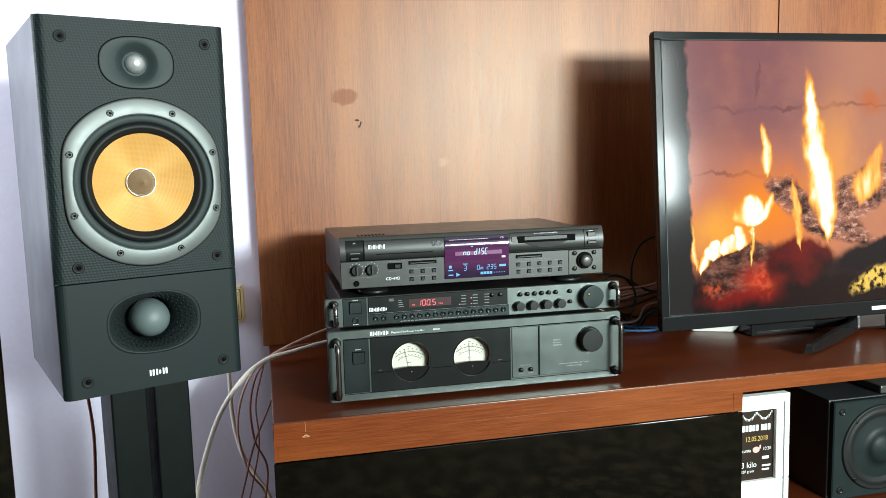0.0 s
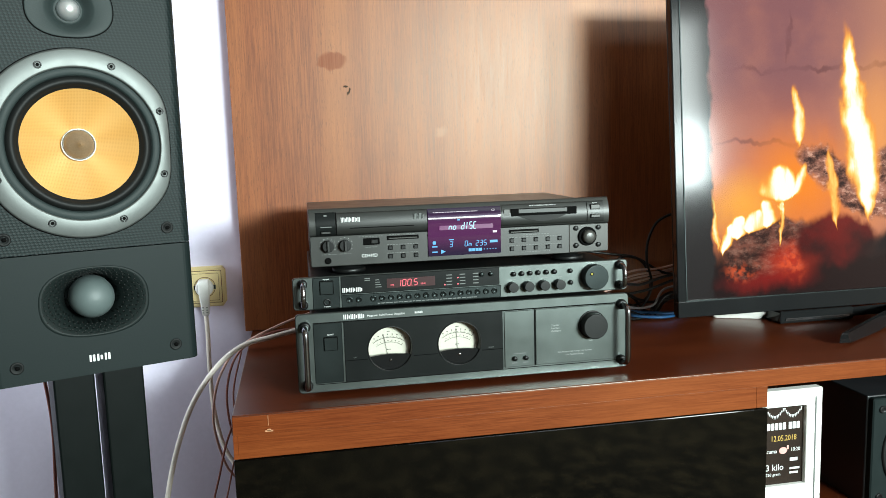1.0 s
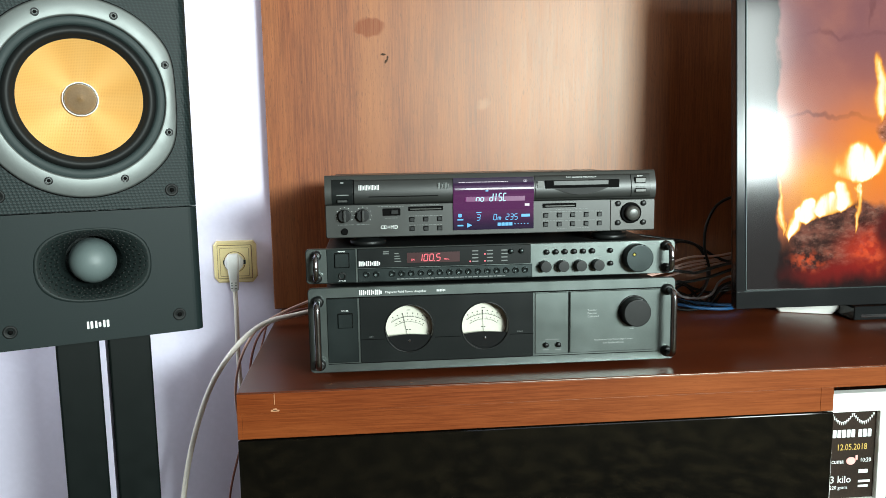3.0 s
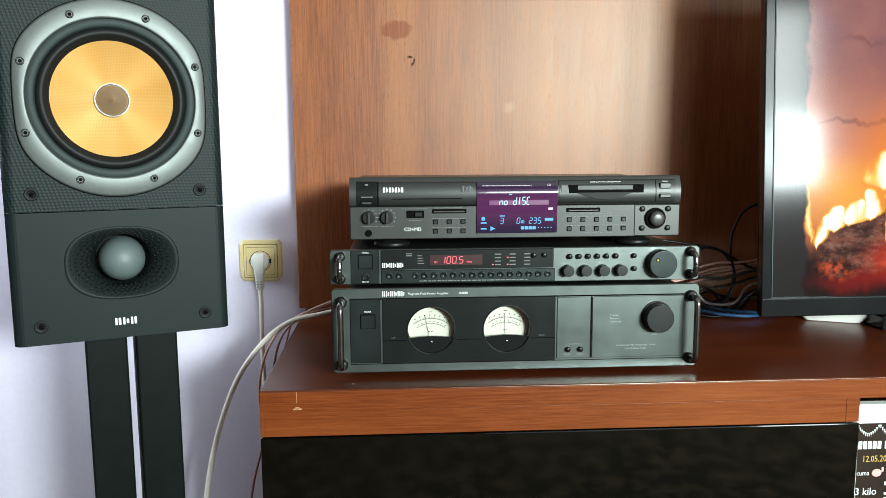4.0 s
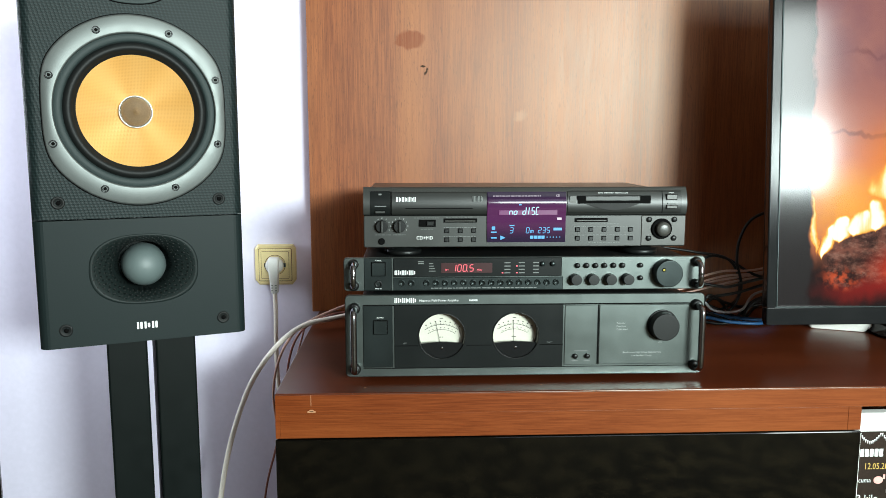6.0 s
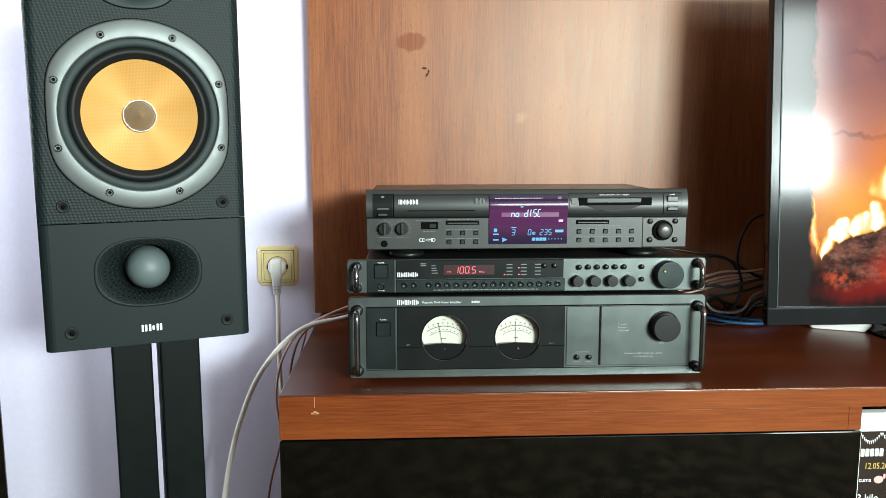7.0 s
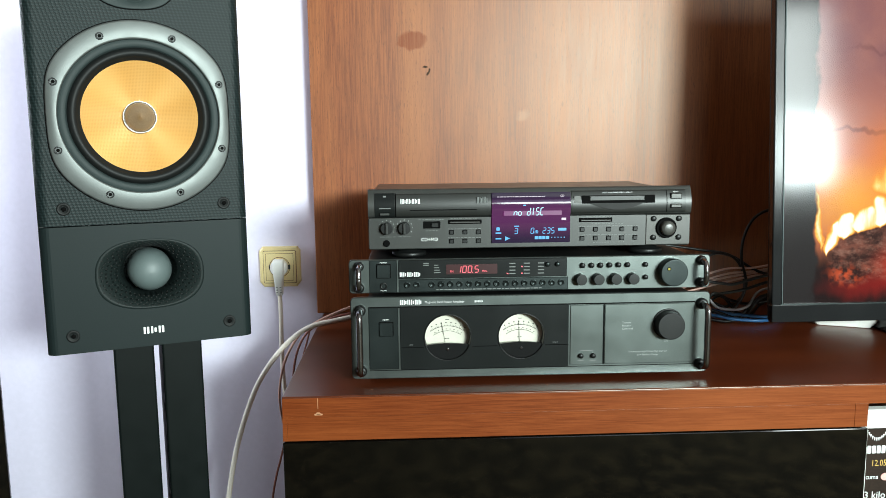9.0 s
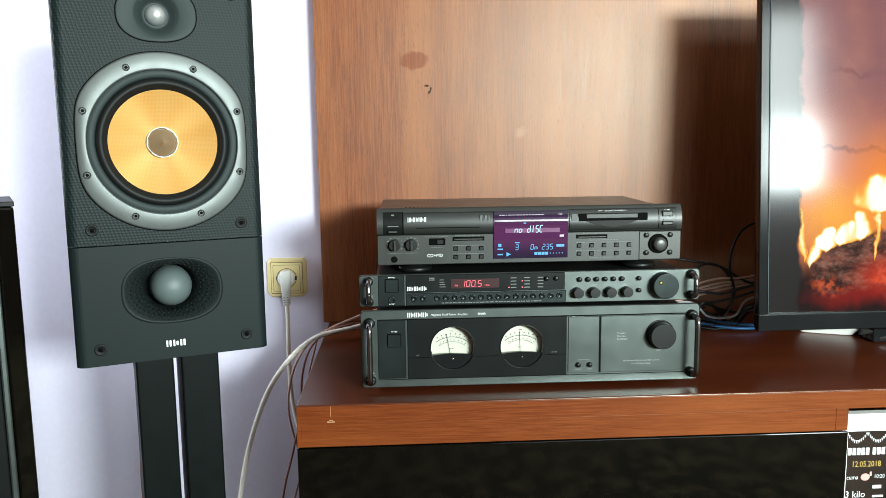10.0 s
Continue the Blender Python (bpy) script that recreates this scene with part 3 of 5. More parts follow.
for _mx, _swing in METERS:
    cx, cz, r = _ax(_mx), MZ, MR
    me_ = part("meter", made(bm_lathe, [(r * 1.045, -0.0011), (r * 1.035, -0.0022), (r * 1.0, -0.0024), (r * 0.985, -0.0016), (r * 0.98, MD - 0.0004)], cx, cz, 56, cap1=False), M_BLACK, amp, "round needle meter sunk in the panel")
    part("dial", made(bm_lathe, [(r * 0.978, MD - 0.0002), (r * 0.978, MD - 0.0009)], cx, cz, 56), M_DIAL, me_, "cream meter scale")
    y, n = MD - 0.0012, 40
    top = -0.0105
    a0 = math.asin(top / (r * 0.97))
    arc = [(cx + r * 0.97 * math.cos(a), cz + r * 0.97 * math.sin(a)) for a in (math.pi - a0 + (math.pi + 2 * a0) * i / n for i in range(n + 1))]
    arc += [(cx + r * 0.88 * q, cz + top + 0.0022 * (1 - q * q)) for q in (0.8, 0.5, 0.2, -0.2, -0.5, -0.8)]
    part("cover", made(bm_loft, [[(x, 0.0005, z) for x, z in arc], [(x, 0.004, z) for x, z in arc]], smooth=False), M_BEZEL, me_, "black gloss lower cover")
    part("set_screw", made(bm_lathe, [(0.0018, 0.0006), (0.0018, -0.0004), (0.0012, -0.0006)], cx, cz - 0.0165, 14), M_CHROME, me_)
    b = bmesh.new()
    pz = cz - 0.026
    for rr, th in ((0.0385, 0.0006), (0.0315, 0.0004)):
        pts = [(rr * math.cos(radians(a)), rr * math.sin(radians(a))) for a in range(54, 128, 2)]
        for (xa, za), (xb, zb) in zip(pts, pts[1:]):
            k = (rr - th) / rr
            b.faces.new([b.verts.new((cx + x, y, pz + z)) for x, z in ((xa, za), (xb, zb), (xb * k, zb * k), (xa * k, za * k))])
    for i, a in enumerate(range(56, 127, 3)):
        ca, sa = math.cos(radians(a)), math.sin(radians(a))
        for r0, r1 in ((0.0385, 0.0398 if i % 3 else 0.0408), (0.0315, 0.0322 if i % 2 else 0.0328)):
            b.faces.new([b.verts.new((cx + q * ca + e * sa * 0.00016, y, pz + q * sa - e * ca * 0.00016)) for q, e in ((r0, -1), (r0, 1), (r1, 1), (r1, -1))])
        if i % 3 == 0:
            for q, h in ((0.0428, 0.0007), (0.034, 0.0004)):
                bm_bar(b, cx + q * ca - 0.0008, cx + q * ca + 0.0008, pz + q * sa - h, pz + q * sa + h, y, 0.0001)
    dash_words(b, cx - 0.0035, cx + 0.0035, cz - 0.0055, 0.0009, y, 4)
    bm_bar(b, cx - 0.0024, cx + 0.0024, cz + 0.0205, cz + 0.0213, y, 0.0001)
    part("scale", b, M_INK, me_)
    ca, sa = math.cos(radians(_swing)), math.sin(radians(_swing))
    part("needle", made(bm_tube, [(cx + 0.012 * ca, y - 0.0014, pz + 0.012 * sa), (cx + 0.044 * ca, y - 0.0014, pz + 0.044 * sa)], 0.00024, 0, 6), M_INK, me_)
button(amp, _ax(0.133), _az(0.5945), 0.0175, 0.0175, 0.004, M_STEEL, 0.001, "power_button", 0.0012, 0.001)
for _x in (0.393, 0.4095):
    part("button", made(bm_lathe, [(0.0034, 0.0), (0.0034, -0.005), (0.0026, -0.006), (0.0001, -0.006)], _ax(_x), _az(0.553), 20), M_BLACK, amp)
knob(amp, _ax(0.5105), _az(0.5945), 0.0184, 0.018, M_BLACK, "level_knob")
part("knob_ring", made(bm_lathe, [(0.0208, -0.001), (0.0207, -0.0026), (0.0192, -0.0032), (0.0186, -0.002)], _ax(0.5105), _az(0.5945), 40, cap1=False), M_BLACK, amp)
handle(amp, _ax(0.0995), _az(0.5385), _az(0.6205))
handle(amp, _ax(0.5555), _az(0.5385), _az(0.622))
maker_mark(amp, M_WHITEPRINT, _ax(0.1515), _ax(0.181), _az(0.6268), _az(0.6335), -0.0005, 6)
letters(amp, M_WHITEPRINT, "Magnetic Field Power Amplifier", _ax(0.1845), -0.0004, _az(0.6285), 0.0029)
maker_mark(amp, M_WHITEPRINT, _ax(0.2505), _ax(0.262), _az(0.6285), _az(0.6313), -0.0005, 6)
letters(amp, M_WHITEPRINT, "POWER", _ax(0.133), -0.0016, _az(0.6065), 0.0018, "CENTER")
letters(amp, M_GREYPRINT, "LEFT", _ax(0.163), -0.0016, _az(0.5715), 0.0018)
letters(amp, M_GREYPRINT, "RIGHT", _ax(0.355), -0.0016, _az(0.5715), 0.0018)
for _i, _t in enumerate(("Transfer", "Function", "Calibrated")):
    letters(amp, M_PALEPRINT, _t, _ax(0.4485), -0.0014, _az(0.596 - 0.0042 * _i), 0.0025)
letters(amp, M_PALEPRINT, "Simultaneous High Voltage High Current", _ax(0.484), -0.0014, _az(0.556), 0.0022, "CENTER")
letters(amp, M_PALEPRINT, "Low Feedback Design", _ax(0.484), -0.0014, _az(0.5515), 0.0022, "CENTER")
letters(amp, M_PALEPRINT, "LEVEL", _ax(0.5085), -0.0014, _az(0.570), 0.0016, "CENTER")
_bm = bmesh.new()
for _x in (0.389, 0.4055):
    bm_bar(_bm, _ax(_x), _ax(_x + 0.008), _az(0.5455), _az(0.5468), -0.0016)
bm_bar(_bm, _ax(0.392), _ax(0.41), _az(0.5593), _az(0.5602), -0.0016)
fine_print(amp, M_GREYPRINT, _bm)

# tuner preamplifier
PX, PY, PZ = 0.326, 1.270, 0.6395
pre = thing("tuner_preamplifier", (PX, PY, PZ), "slim dark grey rack tuner preamplifier with red digits", "preamplifier")
_px = lambda x: x - PX
_pz = lambda z: z - PZ
part("faceplate", made(bm_plate, L, R_, _pz(0.6425), _pz(0.6872), 0, 0.006, 0.005, 0.001), M_STEEL2, pre)
part("chassis", made(bm_box, -0.216, 0.216, 0.0062, 0.3, 0.004, _pz(0.6862), 0.002), M_CHASSIS, pre)
for _x, _y in ((-0.17, 0.05), (0.17, 0.05), (-0.17, 0.26), (0.17, 0.26)):
    foot(pre, _x, _y, -0.0008, 0.005, 0.013)
part("switch_panel", made(bm_plate, _px(0.112), _px(0.1485), _pz(0.6432), _pz(0.6862), -0.0008, 0.001, 0.0006), M_STEEL, pre)
part("lower_panel", made(bm_plate, _px(0.1505), _px(0.3755), _pz(0.6432), _pz(0.6605), -0.0008, 0.001, 0.0006), M_STEEL, pre)
dw = part("display_window", made(bm_plate, _px(0.1505), _px(0.3735), _pz(0.6612), _pz(0.6862), -0.0012, 0.001, 0.0006), M_SMOKE, pre, "smoked display window")
part("digit_field", made(bm_plate, _px(0.2135), _px(0.281), _pz(0.6665), _pz(0.6795), -0.0016, -0.001, 0.0006, 0.0001), M_RED_GLOW, dw)
letters(dw, M_RED_LED, "FM", _px(0.2185), -0.0018, _pz(0.669), 0.0028, stretch=0.9)
_bm = made(bm_segments, "100", _px(0.2275), -0.0019, _pz(0.6682), 0.0095, 0.0046, 0.0072)
bm_segments(_bm, "5", _px(0.2507), -0.0019, _pz(0.6682), 0.0095, 0.0046, 0.0072)
bm_bar(_bm, _px(0.2478), _px(0.2487), _pz(0.6682), _pz(0.6692), -0.0019)
part("readout", _bm, M_RED_LED, dw, "lit red digits")
letters(dw, M_RED_LED, "MHz", _px(0.2605), -0.0018, _pz(0.669), 0.0026)
for _i in range(3):
    for _j in range(4):
        if (_i, _j) in ((0, 3), (1, 3), (1, 1)):
            part("indicator", made(bm_bar, _px(0.2935 + 0.019 * _i), _px(0.2955 + 0.019 * _i), _pz(0.6655 + 0.0045 * (3 - _j)), _pz(0.667 + 0.0045 * (3 - _j)), -0.0016), M_RED_LED, dw)
_bm = bmesh.new()
for _i in range(3):
    for _j in range(4):
        bm_bar(_bm, _px(0.297 + 0.019 * _i), _px(0.305 + 0.019 * _i), _pz(0.6655 + 0.0045 * _j), _pz(0.6668 + 0.0045 * _j), -0.0016)
for _z in (0.681, 0.6785):
    bm_bar(_bm, _px(0.183), _px(0.1905), _pz(_z), _pz(_z + 0.0012), -0.0016)
for _i in range(4):
    bm_bar(_bm, _px(0.1975), _px(0.206 - 0.001 * _i), _pz(0.6685 + 0.0033 * _i), _pz(0.6695 + 0.0033 * _i), -0.0016)
fine_print(dw, M_GREYPRINT, _bm)
for _x in (0.3475, 0.361):
    part("tuning_button", made(bm_lathe, [(0.0032, -0.001), (0.0032, -0.004), (0.0024, -0.005), (0.0001, -0.005)], _px(_x), _pz(0.678), 18), M_STEEL, dw)
maker_mark(dw, M_WHITEPRINT, _px(0.152), _px(0.18), _pz(0.664), _pz(0.6702), -0.0017, 6)
letters(pre, M_WHITEPRINT, "POWER", _px(0.131), -0.001, _pz(0.6825), 0.0018, "CENTER")
letters(pre, M_WHITEPRINT, "PHONES", _px(0.131), -0.001, _pz(0.6452), 0.0016, "CENTER")
_bm = bmesh.new()
dash_words(_bm, _px(0.2), _px(0.34), _pz(0.6455), 0.0012, -0.001, 3)
for _x in (0.39, 0.412, 0.437, 0.459):
    bm_bar(_bm, _px(_x), _px(_x + 0.008), _pz(0.6668), _pz(0.6676), -0.0002)
for _i in range(7):
    bm_bar(_bm, _px(0.3915 + 0.012 * _i), _px(0.3965 + 0.012 * _i), _pz(0.6806), _pz(0.6816), -0.0002)
bm_bar(_bm, _px(0.527), _px(0.54), _pz(0.6822), _pz(0.6834), -0.0002)
fine_print(pre, M_GREYPRINT, _bm)
for _i in range(15):
    part("preset_button", made(bm_lathe, [(0.0041, 0.0), (0.0041, -0.0026), (0.0037, -0.0031), (0.0031, -0.0031), (0.0029, -0.0026), (0.0001, -0.0026)], _px(0.1945 + 0.01225 * _i), _pz(0.6533), 18), M_STEEL, pre)
for _x in (0.162, 0.1745):
    part("preset_button", made(bm_lathe, [(0.0041, 0.0), (0.0041, -0.0026), (0.0037, -0.0031), (0.0031, -0.0031), (0.0029, -0.0026), (0.0001, -0.0026)], _px(_x), _pz(0.6533), 18), M_STEEL, pre)
for _x, _z, _r in [(0.3942 + 0.01205 * i, 0.6755, 0.0034) for i in range(6)] + [(0.4785, 0.6755, 0.0032), (0.479, 0.6585, 0.0032)]:
    part("function_button", made(bm_lathe, [(_r, 0.0), (_r, -0.004), (_r * 0.75, -0.005), (0.0001, -0.005)], _px(_x), _pz(_z), 18), M_BLACK, pre)
for _i in range(4):
    knob(pre, _px(0.3913 + 0.0232 * _i), _pz(0.6575), 0.0072, 0.013, M_BLACK, "tone_knob")
knob(pre, _px(0.5135), _pz(0.6655), 0.0182, 0.016, M_STEEL, "volume_knob", M_YELLOW_DOT)
button(pre, _px(0.131), _pz(0.672), 0.0172, 0.0172, 0.0035, M_STEEL, 0.001, "power_button", 0.0008, 0.001)
part("phone_jack", made(bm_lathe, [(0.0048, 0.0), (0.0048, -0.002), (0.003, -0.0022), (0.0029, 0.0)], _px(0.131), _pz(0.6522), 20), M_BLACK, pre)
handle(pre, _px(0.0995), _pz(0.6505), _pz(0.679), 0.022, 0.0036)
handle(pre, _px(0.5535), _pz(0.6505), _pz(0.68), 0.022, 0.0036)

# disc player with violet display
CX, CY, CZ = 0.326, 1.278, 0.687
cd = thing("disc_player", (CX, CY, CZ), "grey disc player and recorder with violet display", "disc player")
_cx = lambda x: x - CX
_cz = lambda z: z - CZ


def swell(z):
    """Depth of the rounded upper band of the front at height z."""
    q = min(max((z - _cz(0.742)) / 0.0365, 0.0), 1.0)
    return -0.0036 * math.sin(math.pi * q ** 0.8) + 0.005 * q ** 3


def bm_band(bm, x0, x1, z0, z1, out=0.0, n=16):
    """A strip of the front that follows the swelling, out proud of it."""
    zs = [z0 + (z1 - z0) * i / n for i in range(n + 1)]
    prof = [(swell(z) - out, z) for z in zs] + [(0.011, z1), (0.011, z0)]
    prof[n + 1:n + 1] = [(prof[n][0] + 0.0003, z1)]
    prof += [(prof[0][0] + 0.0003, z0)]
    bm_loft(bm, [[(q, a, b) for a, b in prof] for q in (x0, x0 + 0.0002, x1 - 0.0002, x1)])


part("faceplate", made(bm_plate, _cx(0.112), _cx(0.5405), _cz(0.6995), _cz(0.7416), 0.0, 0.012, 0.0025, 0.001), M_CDGREY, cd)
part("upper_band", made(bm_band, _cx(0.112), _cx(0.5405), _cz(0.7421), _cz(0.7785)), M_CDGREY, cd, "rounded upper band of the front")
part("lid", made(bm_box, _cx(0.1135), _cx(0.539), 0.0122, 0.29, _cz(0.702), _cz(0.770), 0.0015), M_CDTOP, cd, "grey steel lid with vent slots")
_bm = bmesh.new()
for _i in range(8):
    for _y in (0.05, 0.09):
        bm_box(_bm, _cx(0.152 + 0.006 * _i), _cx(0.155 + 0.006 * _i), _y, _y + 0.028, _cz(0.770), _cz(0.7704))
part("vent_slots", _bm, M_VOID, cd)
for _x, _y in ((0.165, 0.03), (0.488, 0.03), (0.165, 0.2), (0.488, 0.2)):
    foot(cd, _cx(_x), _y, 0.0, 0.0135, 0.0235)
part("eject_block", made(bm_band, _cx(0.121), _cx(0.147), _cz(0.7424), _cz(0.7735), 0.0008), M_SMOKE, cd)
part("tray_shadow_gap", made(bm_band, _cx(0.1473), _cx(0.1491), _cz(0.7424), _cz(0.773), 0.0004), M_VOID, cd)
button(cd, _cx(0.134), _cz(0.7465), 0.0125, 0.003, 0.0058, M_CDGREY, name="eject_button", base=0.0046)
part("disc_tray", made(bm_band, _cx(0.149), _cx(0.2735), _cz(0.7424), _cz(0.7725), 0.0012), M_CDDARK, cd, "dark disc tray front")
part("tray_groove", made(bm_plate, _cx(0.167), _cx(0.255), _cz(0.7508), _cz(0.7518), -0.0056, -0.003, 0.0004, 0.0001), M_VOID, cd)


def bm_glass(bm):
    """The display window: flat below, swelling with the band above."""
    zs = [0.0, 0.0006, 0.034, 0.0355] + [0.036 + 0.0305 * i / 16 for i in range(17)]
    prof = [((swell(z + _cz(0.706)) if z >= 0.036 else 0.0) - (0.0018 if z == 0.0 else 0.0024), z) for z in zs] + [(0.001, 0.0665), (0.001, 0.0)]
    bm_loft(bm, [[(x, a, b) for a, b in prof] for x in (0.0, 0.0002, 0.1038, 0.104)])


dsp = part("display", made(bm_glass), M_DISPLAY, cd, "lit violet display")
dsp.location = (_cx(0.2745), 0, _cz(0.706))
part("readout", made(bm_segments, "no dISC", 0.0285, -0.0072, 0.0365, 0.0105, 0.0038, 0.0058), M_CYAN, dsp, "pale cyan segment characters")
_bm = made(bm_segments, "3", 0.0295, -0.0027, 0.0118, 0.008, 0.0042, 0.007)
bm_segments(_bm, "0m", 0.0515, -0.0027, 0.0118, 0.008, 0.0036, 0.0056)
bm_segments(_bm, "23s", 0.0675, -0.0027, 0.0118, 0.008, 0.0036, 0.0056)
part("readout", _bm, M_BLUE, dsp, "blue segment digits")
_bm = bmesh.new()
bm_bar(_bm, 0.0295, 0.036, 0.0215, 0.0228, -0.0027)
bm_bar(_bm, 0.041, 0.0445, 0.0492, 0.0507, -0.0068)
for _i in range(4):
    bm_bar(_bm, 0.057 + 0.005 * _i, 0.0612 + 0.005 * _i, 0.0045, 0.0085, -0.0027)
for _i in range(5):
    bm_bar(_bm, 0.079 + 0.0042 * _i, 0.0802 + 0.0042 * _i, 0.006, 0.0072, -0.0027)
bm_bar(_bm, 0.088, 0.099, 0.0155, 0.019, -0.0027)
bm_bar(_bm, 0.005, 0.0125, 0.0125, 0.0142, -0.0027)
bm_bar(_bm, 0.005, 0.0125, 0.005, 0.0067, -0.0027)
bm_plate(_bm, 0.006, 0.0105, 0.0165, 0.021, -0.0028, -0.0024, 0.001, 0.0001)
_bm.faces.new([_bm.verts.new((x, -0.0027, z)) for x, z in ((0.0175, 0.003), (0.024, 0.006), (0.0175, 0.009))])
fine_print(dsp, M_BLUE, _bm)
_bm = bmesh.new()
bm_bar(_bm, 0.0925, 0.0985, 0.0295, 0.0325, -0.0027)
dash_words(_bm, 0.007, 0.07, 0.0608, 0.0008, -0.0045, 8)
fine_print(dsp, M_WHITE_LED, _bm)
letters(dsp, M_WHITE_LED, "CD", 0.09, -0.0047, 0.0605, 0.0026)
part("band", made(bm_plate, 0.0155, 0.092, 0.0365, 0.0425, -0.0066, -0.0024, 0.0006, 0.0001), M_VIOLET, dsp)
md = part("loading_door", made(bm_band, _cx(0.3805), _cx(0.5325), _cz(0.744), _cz(0.7738), 0.0012), M_CDDARK, cd)
part("slot", made(bm_plate, _cx(0.3935), _cx(0.4905), _cz(0.757), _cz(0.7675), -0.0055, 0.002, 0.0006, 0.0001), M_VOID, md, "dark loading slot")
part("slot_flap", made(bm_plate, _cx(0.4035), _cx(0.4765), _cz(0.7605), _cz(0.7672), -0.0064, -0.002, 0.0008), M_CDDARK, md)
# finger recess as a raised black crescent, its shade put into the colour
_arc = [(_cx(0.4035 + 0.073 * i / 20), _cz(0.7575 - 0.009 * math.sin(math.pi * i / 20))) for i in range(21)]
_bm = bmesh.new()
bm_loft(_bm, [[(x, -0.0062, z) for x, z in _arc], [(x, -0.001, z) for x, z in _arc]], smooth=False)
part("finger_recess_shade", _bm, M_INK, md)
part("door_gap", made(bm_band, _cx(0.5065), _cx(0.5074), _cz(0.7445), _cz(0.773), 0.0015), M_VOID, md)
button(cd, _cx(0.519), _cz(0.7655), 0.0135, 0.0062, 0.0055, M_CDTOP, name="power_button", base=0.0038)
button(cd, _cx(0.519), _cz(0.7525), 0.0135, 0.004, 0.0068, M_CDTOP, name="reset_button", base=0.0055)
part("badge", made(bm_plate, _cx(0.383), _cx(0.3915), _cz(0.758), _cz(0.767), -0.005, -0.0005, 0.0005, 0.0001), M_CDTOP, md)
part("groove", made(bm_plate, _cx(0.1125), _cx(0.54), _cz(0.7413), _cz(0.7422), -0.0001, 0.0008, 0.0002, 0.0001), M_VOID, cd)
part("knob_plate", made(bm_plate, _cx(0.4805), _cx(0.54), _cz(0.7005), _cz(0.7408), -0.0012, 0.001, 0.001), M_CDTOP, cd)
for _x in (0.1362, 0.1593):
    k = knob(cd, _cx(_x), _cz(0.7278), 0.0079, 0.008, M_BLACK, "level_knob")
    part("grip", made(bm_box, _cx(_x) - 0.0014, _cx(_x) + 0.0014, -0.0115, -0.007, _cz(0.7205), _cz(0.735), 0.0005), M_CDDARK, k)
    _bm = bmesh.new()
    for _a in range(-30, 211, 30):
        ca, sa = math.cos(radians(_a)), math.sin(radians(_a))
        bm_bar(_bm, _cx(_x) + 0.0105 * ca - 0.0004, _cx(_x) + 0.0105 * ca + 0.0004, _cz(0.7278) + 0.0105 * sa - 0.0004, _cz(0.7278) + 0.0105 * sa + 0.0004, -0.0003)
    part("tick_marks", _bm, M_WHITEPRINT, cd)
part("phone_jack", made(bm_lathe, [(0.0044, 0.0), (0.0044, -0.0016), (0.003, -0.0018), (0.0001, -0.0012)], _cx(0.1355), _cz(0.7075), 20), M_VOID, cd)
part("slide_switch", made(bm_plate, _cx(0.184), _cx(0.2068), _cz(0.7265), _cz(0.736), -0.0008, 0.001, 0.001), M_VOID, cd)
button(cd, _cx(0.1995), _cz(0.7312), 0.009, 0.0055, 0.003, M_BLACK, name="switch_slider")
for _x in (0.239, 0.413):
    s = part("play_key_slot", made(bm_plate, _cx(_x - 0.0225), _cx(_x + 0.0225), _cz(0.7318), _cz(0.7378), -0.0006, 0.001, 0.0006), M_VOID, cd)
    part("play_key", made(bm_plate, _cx(_x - 0.02), _cx(_x + 0.02), _cz(0.7335), _cz(0.7352), -0.003, 0.0, 0.0006), M_CDTOP, s)
for _x in (0.2212, 0.239, 0.2568):
    for _z in (0.7212, 0.7093):
        button(cd, _cx(_x), _cz(_z), 0.0052, 0.0048, 0.0022)
for _i in range(5):
    for _z in (0.7222, 0.7105):
        button(cd, _cx(0.395 + 0.0178 * _i), _cz(_z), 0.0052, 0.0048, 0.0022)
for _x in (0.4905, 0.5245):
    for _z in (0.7355, 0.7105):
        part("round_button", made(bm_lathe, [(0.0036, 0.0), (0.0036, -0.003), (0.0027, -0.0038), (0.0001, -0.0038)], _cx(_x), _cz(_z), 18), M_BLACK, cd)
k = part("jog_ring", made(bm_lathe, [(0.0138, 0.0), (0.0136, -0.004), (0.0122, -0.005), (0.0112, -0.0035)], _cx(0.5075), _cz(0.7232), 36), M_VOID, cd)
part("jog_dial", made(bm_lathe, [(0.0098, 0.0), (0.0096, -0.008), (0.0084, -0.0105), (0.005, -0.0114), (0.0001, -0.0116)], _cx(0.5085), _cz(0.723), 32), M_CDTOP, k)
maker_mark(cd, M_WHITEPRINT, _cx(0.1545), _cx(0.181), _cz(0.7597), _cz(0.7662), -0.0052, 7)
maker_mark(cd, M_GREYPRINT, _cx(0.2545), _cx(0.269), _cz(0.7597), _cz(0.7675), -0.0052, 4)
letters(cd, M_WHITEPRINT, "CD+MD", _cx(0.181), -0.0004, _cz(0.7098), 0.0046, stretch=0.95)
letters(md, M_WHITEPRINT, "DISC LOADING MECHANISM", _cx(0.441), -0.0016, _cz(0.7702), 0.0016, "CENTER", 1.2, 1.15)
letters(md, M_WHITEPRINT, "POWER", _cx(0.519), -0.0016, _cz(0.7702), 0.0015, "CENTER")
_bm = bmesh.new()
